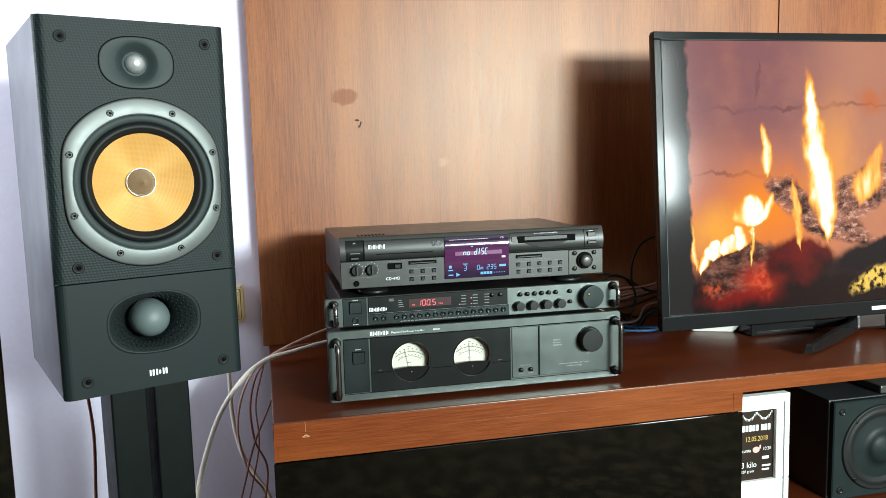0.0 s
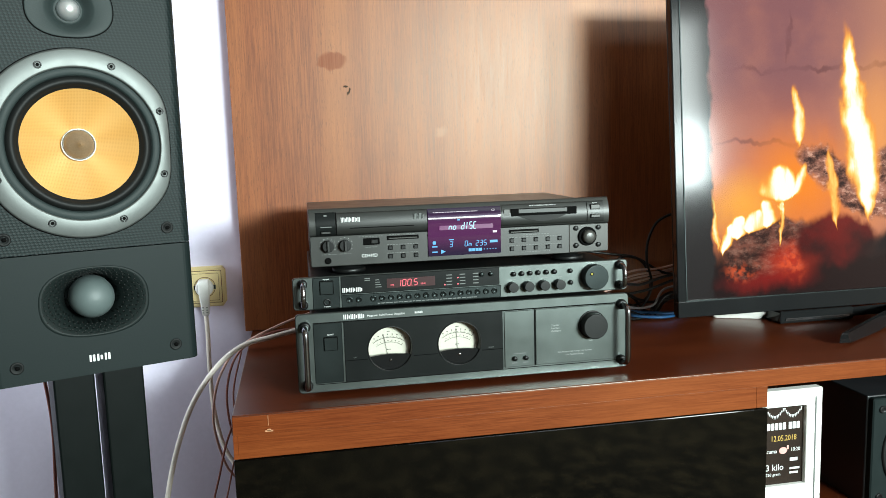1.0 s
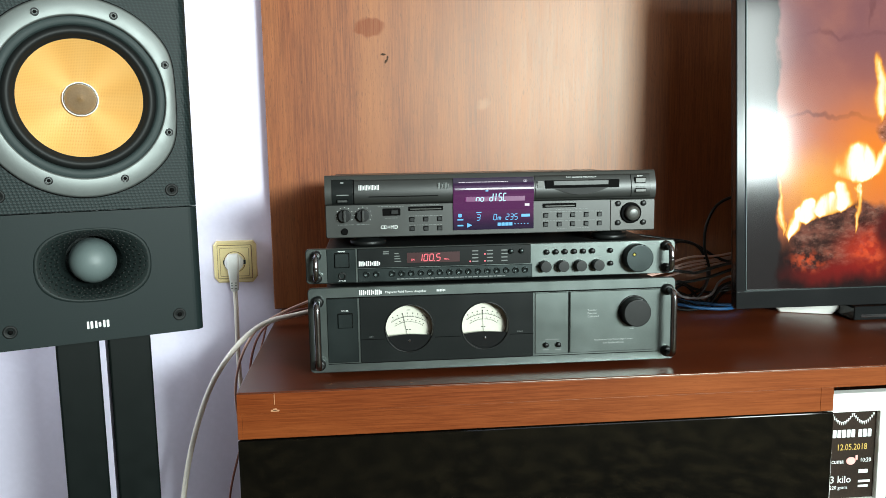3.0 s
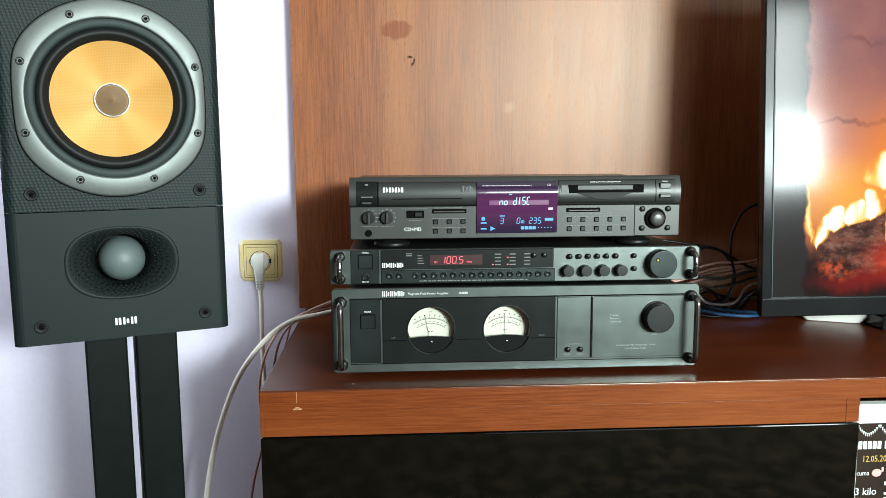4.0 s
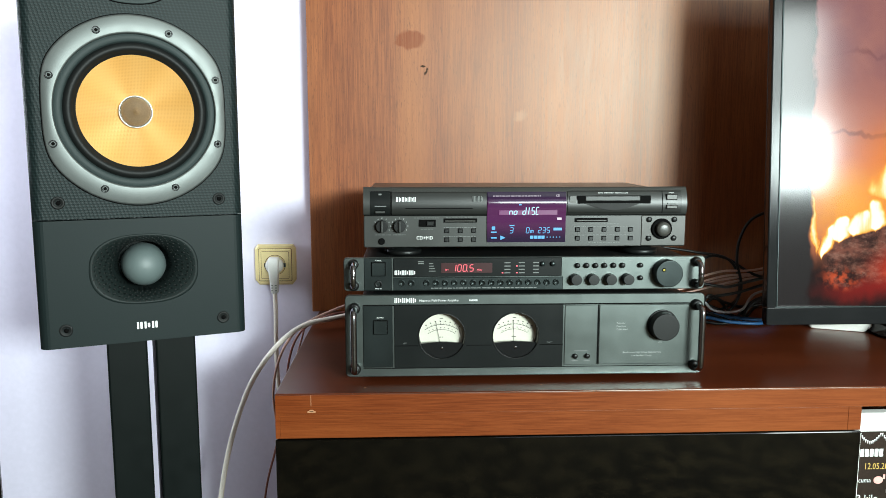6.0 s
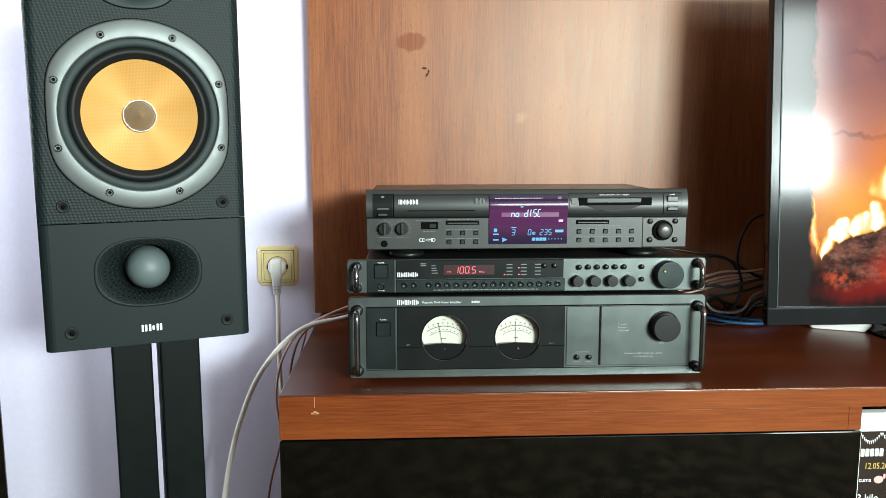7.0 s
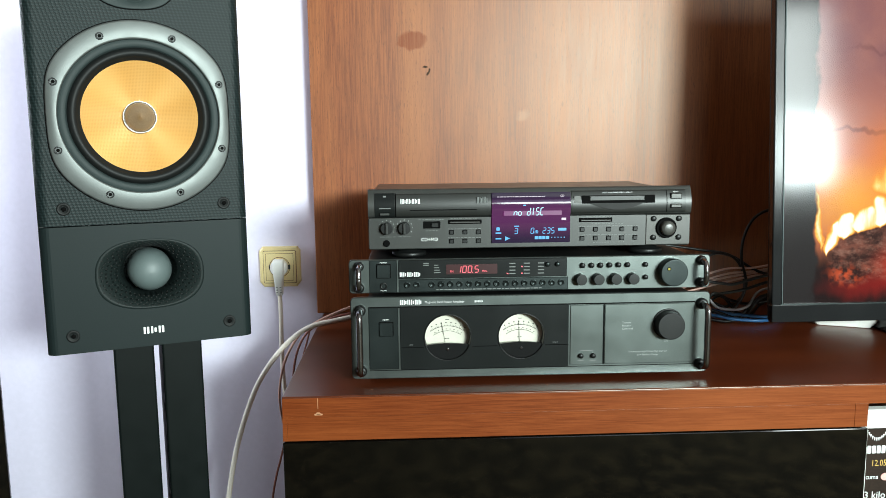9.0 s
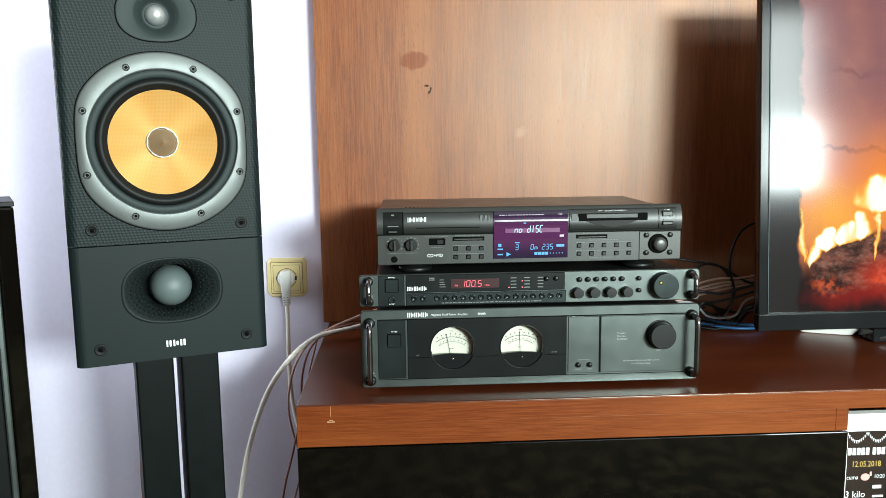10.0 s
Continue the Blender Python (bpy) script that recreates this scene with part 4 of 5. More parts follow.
for _x0, _x1, _z, _s in ((0.127, 0.149, 0.7158, 1), (0.151, 0.167, 0.7158, 2), (0.217, 0.26, 0.7252, 3), (0.217, 0.26, 0.7135, 4), (0.39, 0.47, 0.7262, 5), (0.39, 0.47, 0.7146, 6), (0.41, 0.452, 0.7045, 7), (0.22, 0.256, 0.739, 9), (0.4, 0.434, 0.739, 10), (0.178, 0.211, 0.738, 11), (0.187, 0.203, 0.7232, 12), (0.408, 0.45, 0.7293, 14)):
    dash_words(_bm, _cx(_x0), _cx(_x1), _cz(_z), 0.0006, -0.0003, _s)
dash_words(_bm, _cx(0.499), _cx(0.519), _cz(0.7385), 0.0009, -0.0015, 15)
bm_bar(_bm, _cx(0.5135), _cx(0.5245), _cz(0.7566), _cz(0.7577), -0.0056)
bm_bar(_bm, _cx(0.127), _cx(0.142), _cz(0.7535), _cz(0.7547), -0.0052)
bm_bar(_bm, _cx(0.132), _cx(0.136), _cz(0.7685), _cz(0.7705), -0.003)
fine_print(cd, M_GREYPRINT, _bm)


# ---- loudspeaker on its stand ----
def oval(a, b, n, y, cz, seg=72):
    out = []
    for i in range(seg):
        t = 2 * math.pi * i / seg
        c, s = math.cos(t), math.sin(t)
        r = (abs(c / a) ** n + abs(s / b) ** n) ** (-1 / n)
        out.append((r * c, y, cz + r * s))
    return out


def slab(bm, w, y0, y1, z0, z1, r):
    """An upright block whose two front corners are rounded."""
    pts = []
    for i in range(7):
        a = radians(180 + 90 * i / 6)
        pts.append((-w + r + r * math.cos(a), y0 + r + r * math.sin(a)))
    for i in range(7):
        a = radians(270 + 90 * i / 6)
        pts.append((w - r + r * math.cos(a), y0 + r + r * math.sin(a)))
    pts += [(w, y1), (-w, y1)]
    bm_loft(bm, [[(x, y, z0) for x, y in pts], [(x, y, z1) for x, y in pts]], smooth=False)


SPX, SPY, SPZ, STURN = -0.1462, 1.199, 0.597, 21.6
WZ, TZ, OZ = 0.2755, 0.43, 0.0885        # heights of woofer, tweeter and port in the box
spk = thing("bookshelf_loudspeaker", (SPX, SPY, SPZ), "black bookshelf loudspeaker with yellow woven cone on a stand", "loudspeaker", turn=STURN)


def holes(deep):
    return [made(bm_lathe, [(0.0887, -0.03), (0.0887, deep)], 0, WZ, 72, cap0=True),
            made(bm_loft, [oval(0.046, 0.0325, 2.4, -0.03, TZ), oval(0.046, 0.0325, 2.4, deep, TZ)]),
            made(bm_loft, [oval(0.0615, 0.0425, 2.5, -0.03, OZ), oval(0.0615, 0.0425, 2.5, deep, OZ)])]


part("cabinet", cut(made(bm_box, -0.1175, 0.1175, 0.0125, 0.29, 0, 0.4835, 0.0015), holes(0.075)), M_CABSIDE, spk, "black ash vinyl box")
h = holes(0.03)
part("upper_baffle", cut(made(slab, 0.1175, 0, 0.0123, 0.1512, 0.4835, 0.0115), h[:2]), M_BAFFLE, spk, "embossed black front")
h[2].free()
h = holes(0.03)
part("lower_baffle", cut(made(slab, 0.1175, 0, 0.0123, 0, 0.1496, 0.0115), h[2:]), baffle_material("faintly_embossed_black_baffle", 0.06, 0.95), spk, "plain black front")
h[0].free(), h[1].free()

N = 96


def ring_outline(k, y, inset=0.0):
    out = []
    for i in range(N):
        t = 2 * math.pi * i / N
        c, s = math.cos(t), math.sin(t)
        a, b = 0.1095 - inset, (0.1002 - inset) / max(abs(c), 1e-3)
        r = (a ** -22 + b ** -22) ** (-1 / 22)
        r = 0.088 + (r - 0.088) * k
        out.append((r * c, y, WZ + r * s))
    return out


woofer = part("woofer_ring", made(bm_loft, [ring_outline(1, 0.001), ring_outline(1, -0.0028), ring_outline(0.95, -0.0042), ring_outline(0.9, -0.0046), ring_outline(0.5, -0.0056), ring_outline(0.1, -0.0064), ring_outline(0.03, -0.0061), ring_outline(0, -0.005), ring_outline(0, 0.004)], False, False), M_SILVER, spk, "silver ring round the woofer")
part("gasket", made(bm_loft, [ring_outline(1, -0.0008, -0.0012), ring_outline(1, -0.0012, 0.002)], False, False), M_VOID, woofer)
part("surround", made(bm_lathe, [(0.0786, 0.0008), (0.0776, -0.001), (0.0758, -0.0032), (0.073, -0.0044), (0.0702, -0.0036), (0.068, -0.0008), (0.0662, 0.002), (0.0646, 0.0028)], 0, WZ, 96, cap1=False), M_RUBBER, woofer, "black rubber surround")
part("basket_flange", made(bm_lathe, [(0.0882, 0.001), (0.0881, -0.0018), (0.0875, -0.0022), (0.0803, -0.0022), (0.0797, -0.0017), (0.0784, 0.0012)], 0, WZ, 96, cap1=False), M_FLANGE, woofer)
_cone = part("cone", made(bm_lathe, [(0.0652, 0.0026), (0.062, 0.0044), (0.055, 0.0095), (0.042, 0.0165), (0.03, 0.0222), (0.018, 0.027)], 0, 0, 96, cap1=False), M_KEVLAR, woofer, "yellow woven cone")
_cone.location = (0, 0, WZ)
part("dust_cap_rim", made(bm_lathe, [(0.0192, 0.027), (0.0192, 0.0215), (0.0186, 0.0208), (0.0178, 0.0215), (0.0176, 0.024)], 0, WZ, 48, cap1=False), M_RIM, woofer)
part("dust_cap", made(bm_lathe, [(0.0178, 0.0238), (0.0172, 0.0205), (0.0158, 0.0178), (0.0135, 0.0158), (0.0105, 0.0142), (0.0075, 0.0128), (0.0045, 0.0108), (0.0024, 0.0085), (0.001, 0.0062), (0.0002, 0.0052)], 0, WZ, 48), M_DUST, woofer, "brownish dust cap")
for _x, _z in [(sx * x, sz * z) for x, z in ((0.0388, 0.0895), (0.0897, 0.038)) for sx in (-1, 1) for sz in (-1, 1)]:
    s = part("screw", made(bm_lathe, [(0.0044, -0.0045), (0.0044, -0.0068), (0.0036, -0.0074), (0.0031, -0.0066), (0.0029, -0.0066)], _x, WZ + _z, 20), M_SCREW, woofer)
    part("screw_head", made(bm_lathe, [(0.003, -0.0066), (0.0028, -0.0076), (0.0021, -0.0077), (0.0019, -0.0068)], _x, WZ + _z, 20, cap1=False), M_SILVER, s)
    part("screw_socket", made(bm_lathe, [(0.002, -0.0068), (0.0001, -0.0068)], _x, WZ + _z, 6), M_VOID, s)
for _x in (-0.0892, 0.0892):
    for _z in (0.4585, 0.1705, 0.0212):
        s = part("grille_socket", made(bm_lathe, [(0.0074, 0.0004), (0.0074, -0.0009), (0.0062, -0.0016), (0.0048, -0.0012), (0.0034, 0.0)], _x, _z, 24, cap1=True), M_RUBBER, spk)
        part("socket_hole", made(bm_lathe, [(0.0026, -0.0012), (0.0026, -0.0016), (0.0001, -0.0016)], _x + 0.0004, _z, 16), M_VOID, s)


def circ(r, y, cz, seg=72):
    return [(r * math.cos(2 * math.pi * i / seg), y, cz + r * math.sin(2 * math.pi * i / seg)) for i in range(seg)]


tw = part("tweeter_plate", made(bm_loft, [oval(0.0462, 0.0327, 2.4, 0.002, TZ), oval(0.0462, 0.0327, 2.4, -0.0004, TZ), oval(0.0457, 0.0322, 2.4, -0.0008, TZ), oval(0.0445, 0.031, 2.4, -0.0008, TZ), oval(0.0275, 0.0262, 2.0, -0.0006, TZ), circ(0.0248, 0.0004, TZ), circ(0.0215, 0.0036, TZ), circ(0.0185, 0.0085, TZ), circ(0.0152, 0.0128, TZ)], False, True), M_FLANGE, spk, "oval tweeter plate")
part("tweeter_dome", made(bm_lathe, [(0.0125, 0.0135), (0.0123, 0.0095), (0.0112, 0.0055), (0.0092, 0.002), (0.0066, -0.0004), (0.0035, -0.0017), (0.0002, -0.0021)], 0, TZ, 40), M_DOME, tw, "silver metal dome")
part("tweeter_gap", made(bm_loft, [oval(0.0472, 0.0337, 2.4, -0.0006, TZ), oval(0.046, 0.0325, 2.4, -0.0008, TZ)], False, False), M_VOID, tw)
port_rings = [oval(0.0614, 0.0424, 2.5, 0.0012, OZ), oval(0.0606, 0.0417, 2.5, 0.0002, OZ), oval(0.0575, 0.0395, 2.4, 0.0009, OZ), oval(0.05, 0.036, 2.3, 0.006, OZ), oval(0.0405, 0.0325, 2.1, 0.0165, OZ), oval(0.034, 0.0305, 2.0, 0.03, OZ), circ(0.0295, 0.045, OZ), circ(0.028, 0.07, OZ)]

def dimpled_material():
    """Port plastic with rows of dimples round the flare, shade painted in the pits."""
    g = G("dimpled_grey_port_plastic")
    x, y, z = g.xyz()
    a, b = g.math("DIVIDE", x, 0.0615), g.math("DIVIDE", g.math("SUBTRACT", z, OZ), 0.0425)
    ring = g.math("DIVIDE", g.math("SQRT", g.math("ADD", g.math("MULTIPLY", a, a), g.math("MULTIPLY", b, b))), 0.095)
    row = g.math("FLOOR", ring)
    turn = g.math("MULTIPLY_ADD", g.math("ARCTAN2", b, a), 44 / (2 * math.pi), g.math("MULTIPLY", row, 0.5))
    du, dv = g.math("SUBTRACT", g.math("FRACT", turn), 0.5), g.math("SUBTRACT", g.math("FRACT", ring), 0.5)
    d = g.math("SQRT", g.math("ADD", g.math("MULTIPLY", du, du), g.math("MULTIPLY", dv, dv)))
    pit = g.math("MULTIPLY", g.math("SUBTRACT", 1.0, g.step(d, 0.12, 0.28)), g.math("SUBTRACT", 1.0, g.step(ring, 9.4, 9.6)))
    fine = g.noise(700, 2)
    g.set(color=g.mix(pit, g.mix(fine, (0.0085, 0.0135, 0.0132), (0.012, 0.0175, 0.017)), (0.0045, 0.0065, 0.0064)), rough=0.5, spec=0.16)
    g.bump(g.math("MULTIPLY_ADD", pit, -1.0, g.math("MULTIPLY", fine, 0.08)), 0.6, 0.0008)
    return g.m


port = part("port_flare", made(bm_loft, port_rings, False, True), dimpled_material(), spk, "dimpled flared bass port")
# black beads along the flare stand for the shade in its dimples
_bm = bmesh.new()
for _k, (_i, _f) in enumerate(((2, 0.0), (2, 0.5), (3, 0.0), (3, 0.5), (4, 0.0), (4, 0.55))):
    for _j in range(_k % 2, 72, 2):
        a, b = Vector(port_rings[_i][_j]), Vector(port_rings[_i + 1][_j])
        p = a.lerp(b, _f)
        bmesh.ops.create_icosphere(_bm, subdivisions=1, radius=0.00105, matrix=Matrix.Translation(p) @ Matrix.Diagonal((1, 0.5, 1, 1)))
tagged(part("dimple_shade_dots", _bm, M_INK, port), kind="stuff")
part("bung", made(bm_lathe, [(0.0262, 0.04), (0.026, 0.03), (0.0248, 0.0215), (0.0222, 0.014), (0.018, 0.008), (0.0125, 0.0042), (0.0065, 0.0022), (0.0003, 0.0016)], 0.0005, OZ + 0.001, 40), M_GREYBALL, port, "grey foam bung in the port")
maker_mark(spk, M_WHITEPRINT, -0.0128, 0.0128, 0.0155, 0.024, -0.0008, 3)

stand = thing("speaker_stand", (SPX, SPY, 0), "black steel loudspeaker stand with two square columns", "speaker stand", turn=STURN)
part("top_plate", made(bm_box, -0.085, 0.1, 0.03, 0.22, SPZ - 0.006, SPZ, 0.001), M_STAND, stand)
part("column", made(bm_box, -0.0472, 0.0025, 0.088, 0.166, 0.012, SPZ - 0.0062, 0.0025), M_STAND, stand)
part("column", made(bm_box, 0.0125, 0.0635, 0.088, 0.166, 0.012, SPZ - 0.0062, 0.0025), M_STAND, stand)
part("base_plate", made(bm_box, -0.11, 0.125, 0.0, 0.26, 0, 0.0118, 0.002), M_STAND, stand)

# ---- tall black cabinet beside the loudspeaker ----
box = thing("tall_black_cabinet", (-0.336, 1.2, 0), "tall black cabinet with glossy front and grey edge strip", "cabinet", turn=28)
part("body", made(bm_box, -0.3, 0, 0.02, 0.12, 0, 0.795, 0.002), M_CABSIDE, box)
part("edge_board", made(bm_box, -0.0215, 0, 0.0, 0.0195, 0.005, 0.795, 0.003), M_GLOSSBLACK, box)
part("edge_strip", made(bm_box, -0.03, -0.022, -0.004, 0.0195, 0.005, 0.79, 0.002), M_STEEL2, box, "grey edge strip")
part("front_panel", made(bm_box, -0.3, -0.0305, 0.0, 0.0195, 0.005, 0.79, 0.002), M_SMOKE, box)
part("top_board", made(bm_box, -0.302, 0.001, 0.002, 0.122, 0.7955, 0.802, 0.001), M_CHASSIS, box)
for _i in range(3):
    p = tagged(part("paper_sheet", made(bm_box, -0.08, 0.08, -0.04, 0.04, 0, 0.0014), M_PAPER), "thin grey paper lying on the black cabinet", "paper", "papers on the cabinet")
    p.matrix_world = pose(-0.468 + 0.004 * _i, 1.198 + 0.004 * _i, 0.8022 + 0.0016 * _i, 0, 0, 22 + 7 * _i)


# ---- television ----
def screen_material():
    """A log fire as it glows on the screen; u to the side and v up, in metres."""
    g = G("glowing_fire_picture")
    u, _, v = g.xyz()
    wob = g.noise(14, 3, g.scaled((1, 1, 0.5)))
    wob2 = g.noise(38, 3, g.scaled((1, 1, 0.6)))
    sway = g.math("ADD", g.math("MULTIPLY_ADD", wob, 0.05, -0.025), g.math("ADD", g.math("MULTIPLY_ADD", wob2, 0.024, -0.012), g.math("MULTIPLY_ADD", g.noise(110, 3, g.scaled((1, 1, 0.45))), 0.004, -0.002)))
    us = g.math("ADD", u, sway)

    def blob(cu, cv, ru, rv, soft=0.7, turn=0.0):
        c, s = math.cos(radians(turn)), math.sin(radians(turn))
        du, dv = g.math("SUBTRACT", us, cu), g.math("ADD", g.math("SUBTRACT", v, cv), sway)
        a = g.math("DIVIDE", g.math("ADD", g.math("MULTIPLY", du, c), g.math("MULTIPLY", dv, s)), ru)
        b = g.math("DIVIDE", g.math("SUBTRACT", g.math("MULTIPLY", dv, c), g.math("MULTIPLY", du, s)), rv)
        d = g.math("SQRT", g.math("ADD", g.math("MULTIPLY", a, a), g.math("MULTIPLY", b, b)))
        return g.math("SUBTRACT", 1.0, g.step(d, 1 - soft, 1.0))

    def flame(u0, v0, high, wide, lean=0.0, power=1.0):
        s = g.math("DIVIDE", g.math("SUBTRACT", v, v0), high)
        body = g.math("MULTIPLY", g.math("POWER", g.math("SUBTRACT", 1.0, s, clamp=True), 0.55), g.step(s, -0.15, 0.25))
        w = g.math("MULTIPLY_ADD", body, wide, 0.0004)
        du = g.math("ABSOLUTE", g.math("SUBTRACT", us, g.math("MULTIPLY_ADD", s, lean, u0)))
        m = g.math("SUBTRACT", 1.0, g.step(g.math("DIVIDE", du, w), 0.0, 1.3))
        m = g.math("MULTIPLY", m, g.math("SUBTRACT", 1.0, g.step(s, 0.75, 1.0)))
        return g.math("MULTIPLY", g.math("MULTIPLY", m, g.step(s, -0.15, 0.05)), power)

    # fireback: mauve bricks above, orange glow lower down
    soot = g.noise(9, 5)
    c = g.mix(g.step(v, 0.15, 0.4), (0.7, 0.2, 0.07), (0.27, 0.11, 0.115))
    c = g.mix(g.math("MULTIPLY", g.step(u, 0.24, 0.44), 0.75), c, (0.6, 0.26, 0.15))
    c = g.mix(g.math("MULTIPLY", g.step(soot, 0.4, 0.7), 0.5), c, (0.5, 0.19, 0.13))
    joints = g.math("MAXIMUM", blob(0.3, 0.392, 0.28, 0.006), blob(0.15, 0.262, 0.11, 0.006))
    joints = g.math("MAXIMUM", joints, blob(0.205, 0.45, 0.005, 0.06))
    c = g.mix(g.math("MULTIPLY", joints, g.math("MULTIPLY", g.step(soot, 0.35, 0.6), 0.6)), c, (0.1, 0.03, 0.04))
    c = g.mix(g.math("MULTIPLY", blob(0.22, 0.2, 0.15, 0.13, 1.0), 0.95), c, (1.0, 0.27, 0.015))
    c = g.mix(g.math("MULTIPLY", blob(0.11, 0.155, 0.11, 0.075, 1.0), 0.95), c, (1.0, 0.42, 0.05))
    c = g.mix(g.math("MULTIPLY", blob(0.46, 0.4, 0.05, 0.04, 1.0), 0.7), c, (0.62, 0.14, 0.02))
    c = g.mix(g.math("MULTIPLY", blob(0.37, 0.27, 0.09, 0.2, 1.0), 0.7), c, (1.0, 0.4, 0.08))
    c = g.mix(g.math("MULTIPLY", blob(0.7, 0.2, 0.25, 0.2, 1.0), 0.9), c, (1.0, 0.4, 0.06))
    # logs and dark hearth
    grain = g.noise(22, 6, g.scaled((1.0, 1.0, 1.4)), 0.75)
    chips = g.noise(60, 4, g.scaled((1.0, 1.0, 1.8)), 0.6)
    wood_c = g.mix(g.step(grain, 0.36, 0.6), (0.03, 0.01, 0.008), (0.42, 0.17, 0.11))
    wood_c = g.mix(g.math("MULTIPLY", g.step(chips, 0.46, 0.64), g.step(grain, 0.42, 0.6)), wood_c, (0.85, 0.48, 0.34))
    char = g.mix(g.step(grain, 0.45, 0.7), (0.02, 0.006, 0.005), (0.2, 0.055, 0.035))
    c = g.mix(g.math("SUBTRACT", 1.0, g.step(g.math("ADD", v, sway), 0.05, 0.115)), c, (0.014, 0.005, 0.005))
    c = g.mix(blob(0.42, 0.215, 0.13, 0.05, 0.25, 24), c, wood_c)
    c = g.mix(blob(0.265, 0.225, 0.06, 0.032, 0.4, -38), c, wood_c)
    c = g.mix(blob(0.36, 0.165, 0.13, 0.04, 0.3, -24), c, wood_c)
    c = g.mix(blob(0.17, 0.082, 0.112, 0.052, 0.22, 8), c, g.mix(0.78, wood_c, char))
    c = g.mix(blob(0.29, 0.09, 0.09, 0.055, 0.3, 0), c, g.mix(g.step(soot, 0.4, 0.65), (0.16, 0.008, 0.006), (0.03, 0.006, 0.006)))
    c = g.mix(blob(0.47, 0.095, 0.16, 0.035, 0.4, 14), c, (0.012, 0.008, 0.009))
    c = g.mix(blob(0.75, 0.16, 0.25, 0.07, 0.3, -10), c, wood_c)
    spark = g.noise(75, 5)
    ember = g.math("MULTIPLY", g.math("MAXIMUM", blob(0.205, 0.055, 0.04, 0.045, 0.9), blob(0.11, 0.05, 0.05, 0.025, 0.9)), g.step(spark, 0.42, 0.6))
    c = g.mix(g.math("MULTIPLY", blob(0.2, 0.06, 0.07, 0.05, 1.0), 0.7), c, (0.7, 0.04, 0.012))
    c = g.mix(g.math("MULTIPLY", ember, 0.6), c, (0.95, 0.13, 0.035))
    c = g.mix(g.math("MULTIPLY", blob(0.16, 0.028, 0.12, 0.03, 1.0), 0.6), c, (0.36, 0.012, 0.008))
    coals = g.math("MULTIPLY", blob(0.47, 0.045, 0.08, 0.026, 0.4, 15), g.step(g.noise(85, 3), 0.38, 0.56))
    c = g.mix(coals, c, (1.0, 0.66, 0.12))
    # flames
    f = flame(0.352, 0.15, 0.33, 0.036, -0.04, 1.2)
    for a in ((0.338, 0.24, 0.2, 0.02, -0.02, 0.9), (0.222, 0.262, 0.105, 0.018, -0.012, 0.72), (0.178, 0.165, 0.065, 0.05, 0.0, 1.15), (0.2, 0.17, 0.06, 0.02, 0.04, 0.85),
              (0.182, 0.09, 0.085, 0.005, -0.003, 0.8), (0.07, 0.078, 0.055, 0.013, 0.016, 1.1), (0.094, 0.102, 0.042, 0.03, 0.01, 1.15), (0.128, 0.112, 0.042, 0.034, 0.014, 1.15), (0.155, 0.12, 0.05, 0.024, 0.0, 1.0), (0.061, 0.09, 0.1, 0.007, -0.006, 0.75),
              (0.29, 0.12, 0.14, 0.016, -0.015, 0.55), (0.43, 0.2, 0.13, 0.04, 0.05, 0.6), (0.62, 0.17, 0.25, 0.05, 0.0, 1.0), (0.8, 0.17, 0.2, 0.05, 0.0, 0.9)):
        f = g.math("MAXIMUM", f, flame(*a))
    lick = g.noise(24, 5, g.scaled((1.7, 1, 0.4)))
    f = g.math("MULTIPLY", f, g.math("MULTIPLY_ADD", g.step(lick, 0.34, 0.6), 0.55, 0.5))
    c = g.mix(g.math("MULTIPLY", g.step(f, 0.0, 0.3), 0.85), c, (1.0, 0.34, 0.03))
    c = g.mix(g.step(f, 0.15, 0.5), c, (1.1, 0.72, 0.16))
    c = g.mix(g.step(f, 0.38, 0.8), c, (1.15, 1.15, 0.95))
    # dark margin of the picture
    edge = g.math("ADD", u, g.math("MULTIPLY_ADD", wob2, 0.03, -0.015))
    c = g.mix(g.math("SUBTRACT", 1.0, g.step(edge, 0.05, 0.058)), c, (0.022, 0.02, 0.02))
    return g.set(color=(0.004, 0.004, 0.004), emit=c, glow=1.02, rough=0.115, spec=0.34)


TVX, TVY, TVZ, TVW, TVH = 0.719, 1.405, 0.559, 0.962, 0.5585
tv = thing("television", (0, 0, 0), "black flat television on splayed feet showing a log fire", "television")
tv.matrix_world = pose(TVX, TVY, TVZ, -4.4, 0, 0)
for _a in ((0, TVW, 0, 0.0275), (0, TVW, TVH - 0.0145, TVH), (0, 0.0155, 0.0275, TVH - 0.0145), (TVW - 0.0155, TVW, 0.0275, TVH - 0.0145)):
    part("bezel", made(bm_box, _a[0], _a[1], -0.002, 0.012, _a[2], _a[3], 0.0018, 3), M_BEZEL, tv)
for _a in ((0.0125, TVW - 0.0125, 0.0265, 0.0285), (0.0125, TVW - 0.0125, TVH - 0.0155, TVH - 0.0135), (0.0145, 0.0165, 0.0285, TVH - 0.0155), (TVW - 0.0165, TVW - 0.0145, 0.0285, TVH - 0.0155)):
    part("inner_lip", made(bm_box, _a[0], _a[1], -0.0028, 0.002, _a[2], _a[3], 0.0005), M_STEEL, tv)
scr = part("screen", made(bm_box, 0, TVW - 0.031, 0, 0.004, 0, TVH - 0.042), screen_material(), tv, "lit screen with a log fire")
scr.location = (0.0155, 0.003, 0.0275)
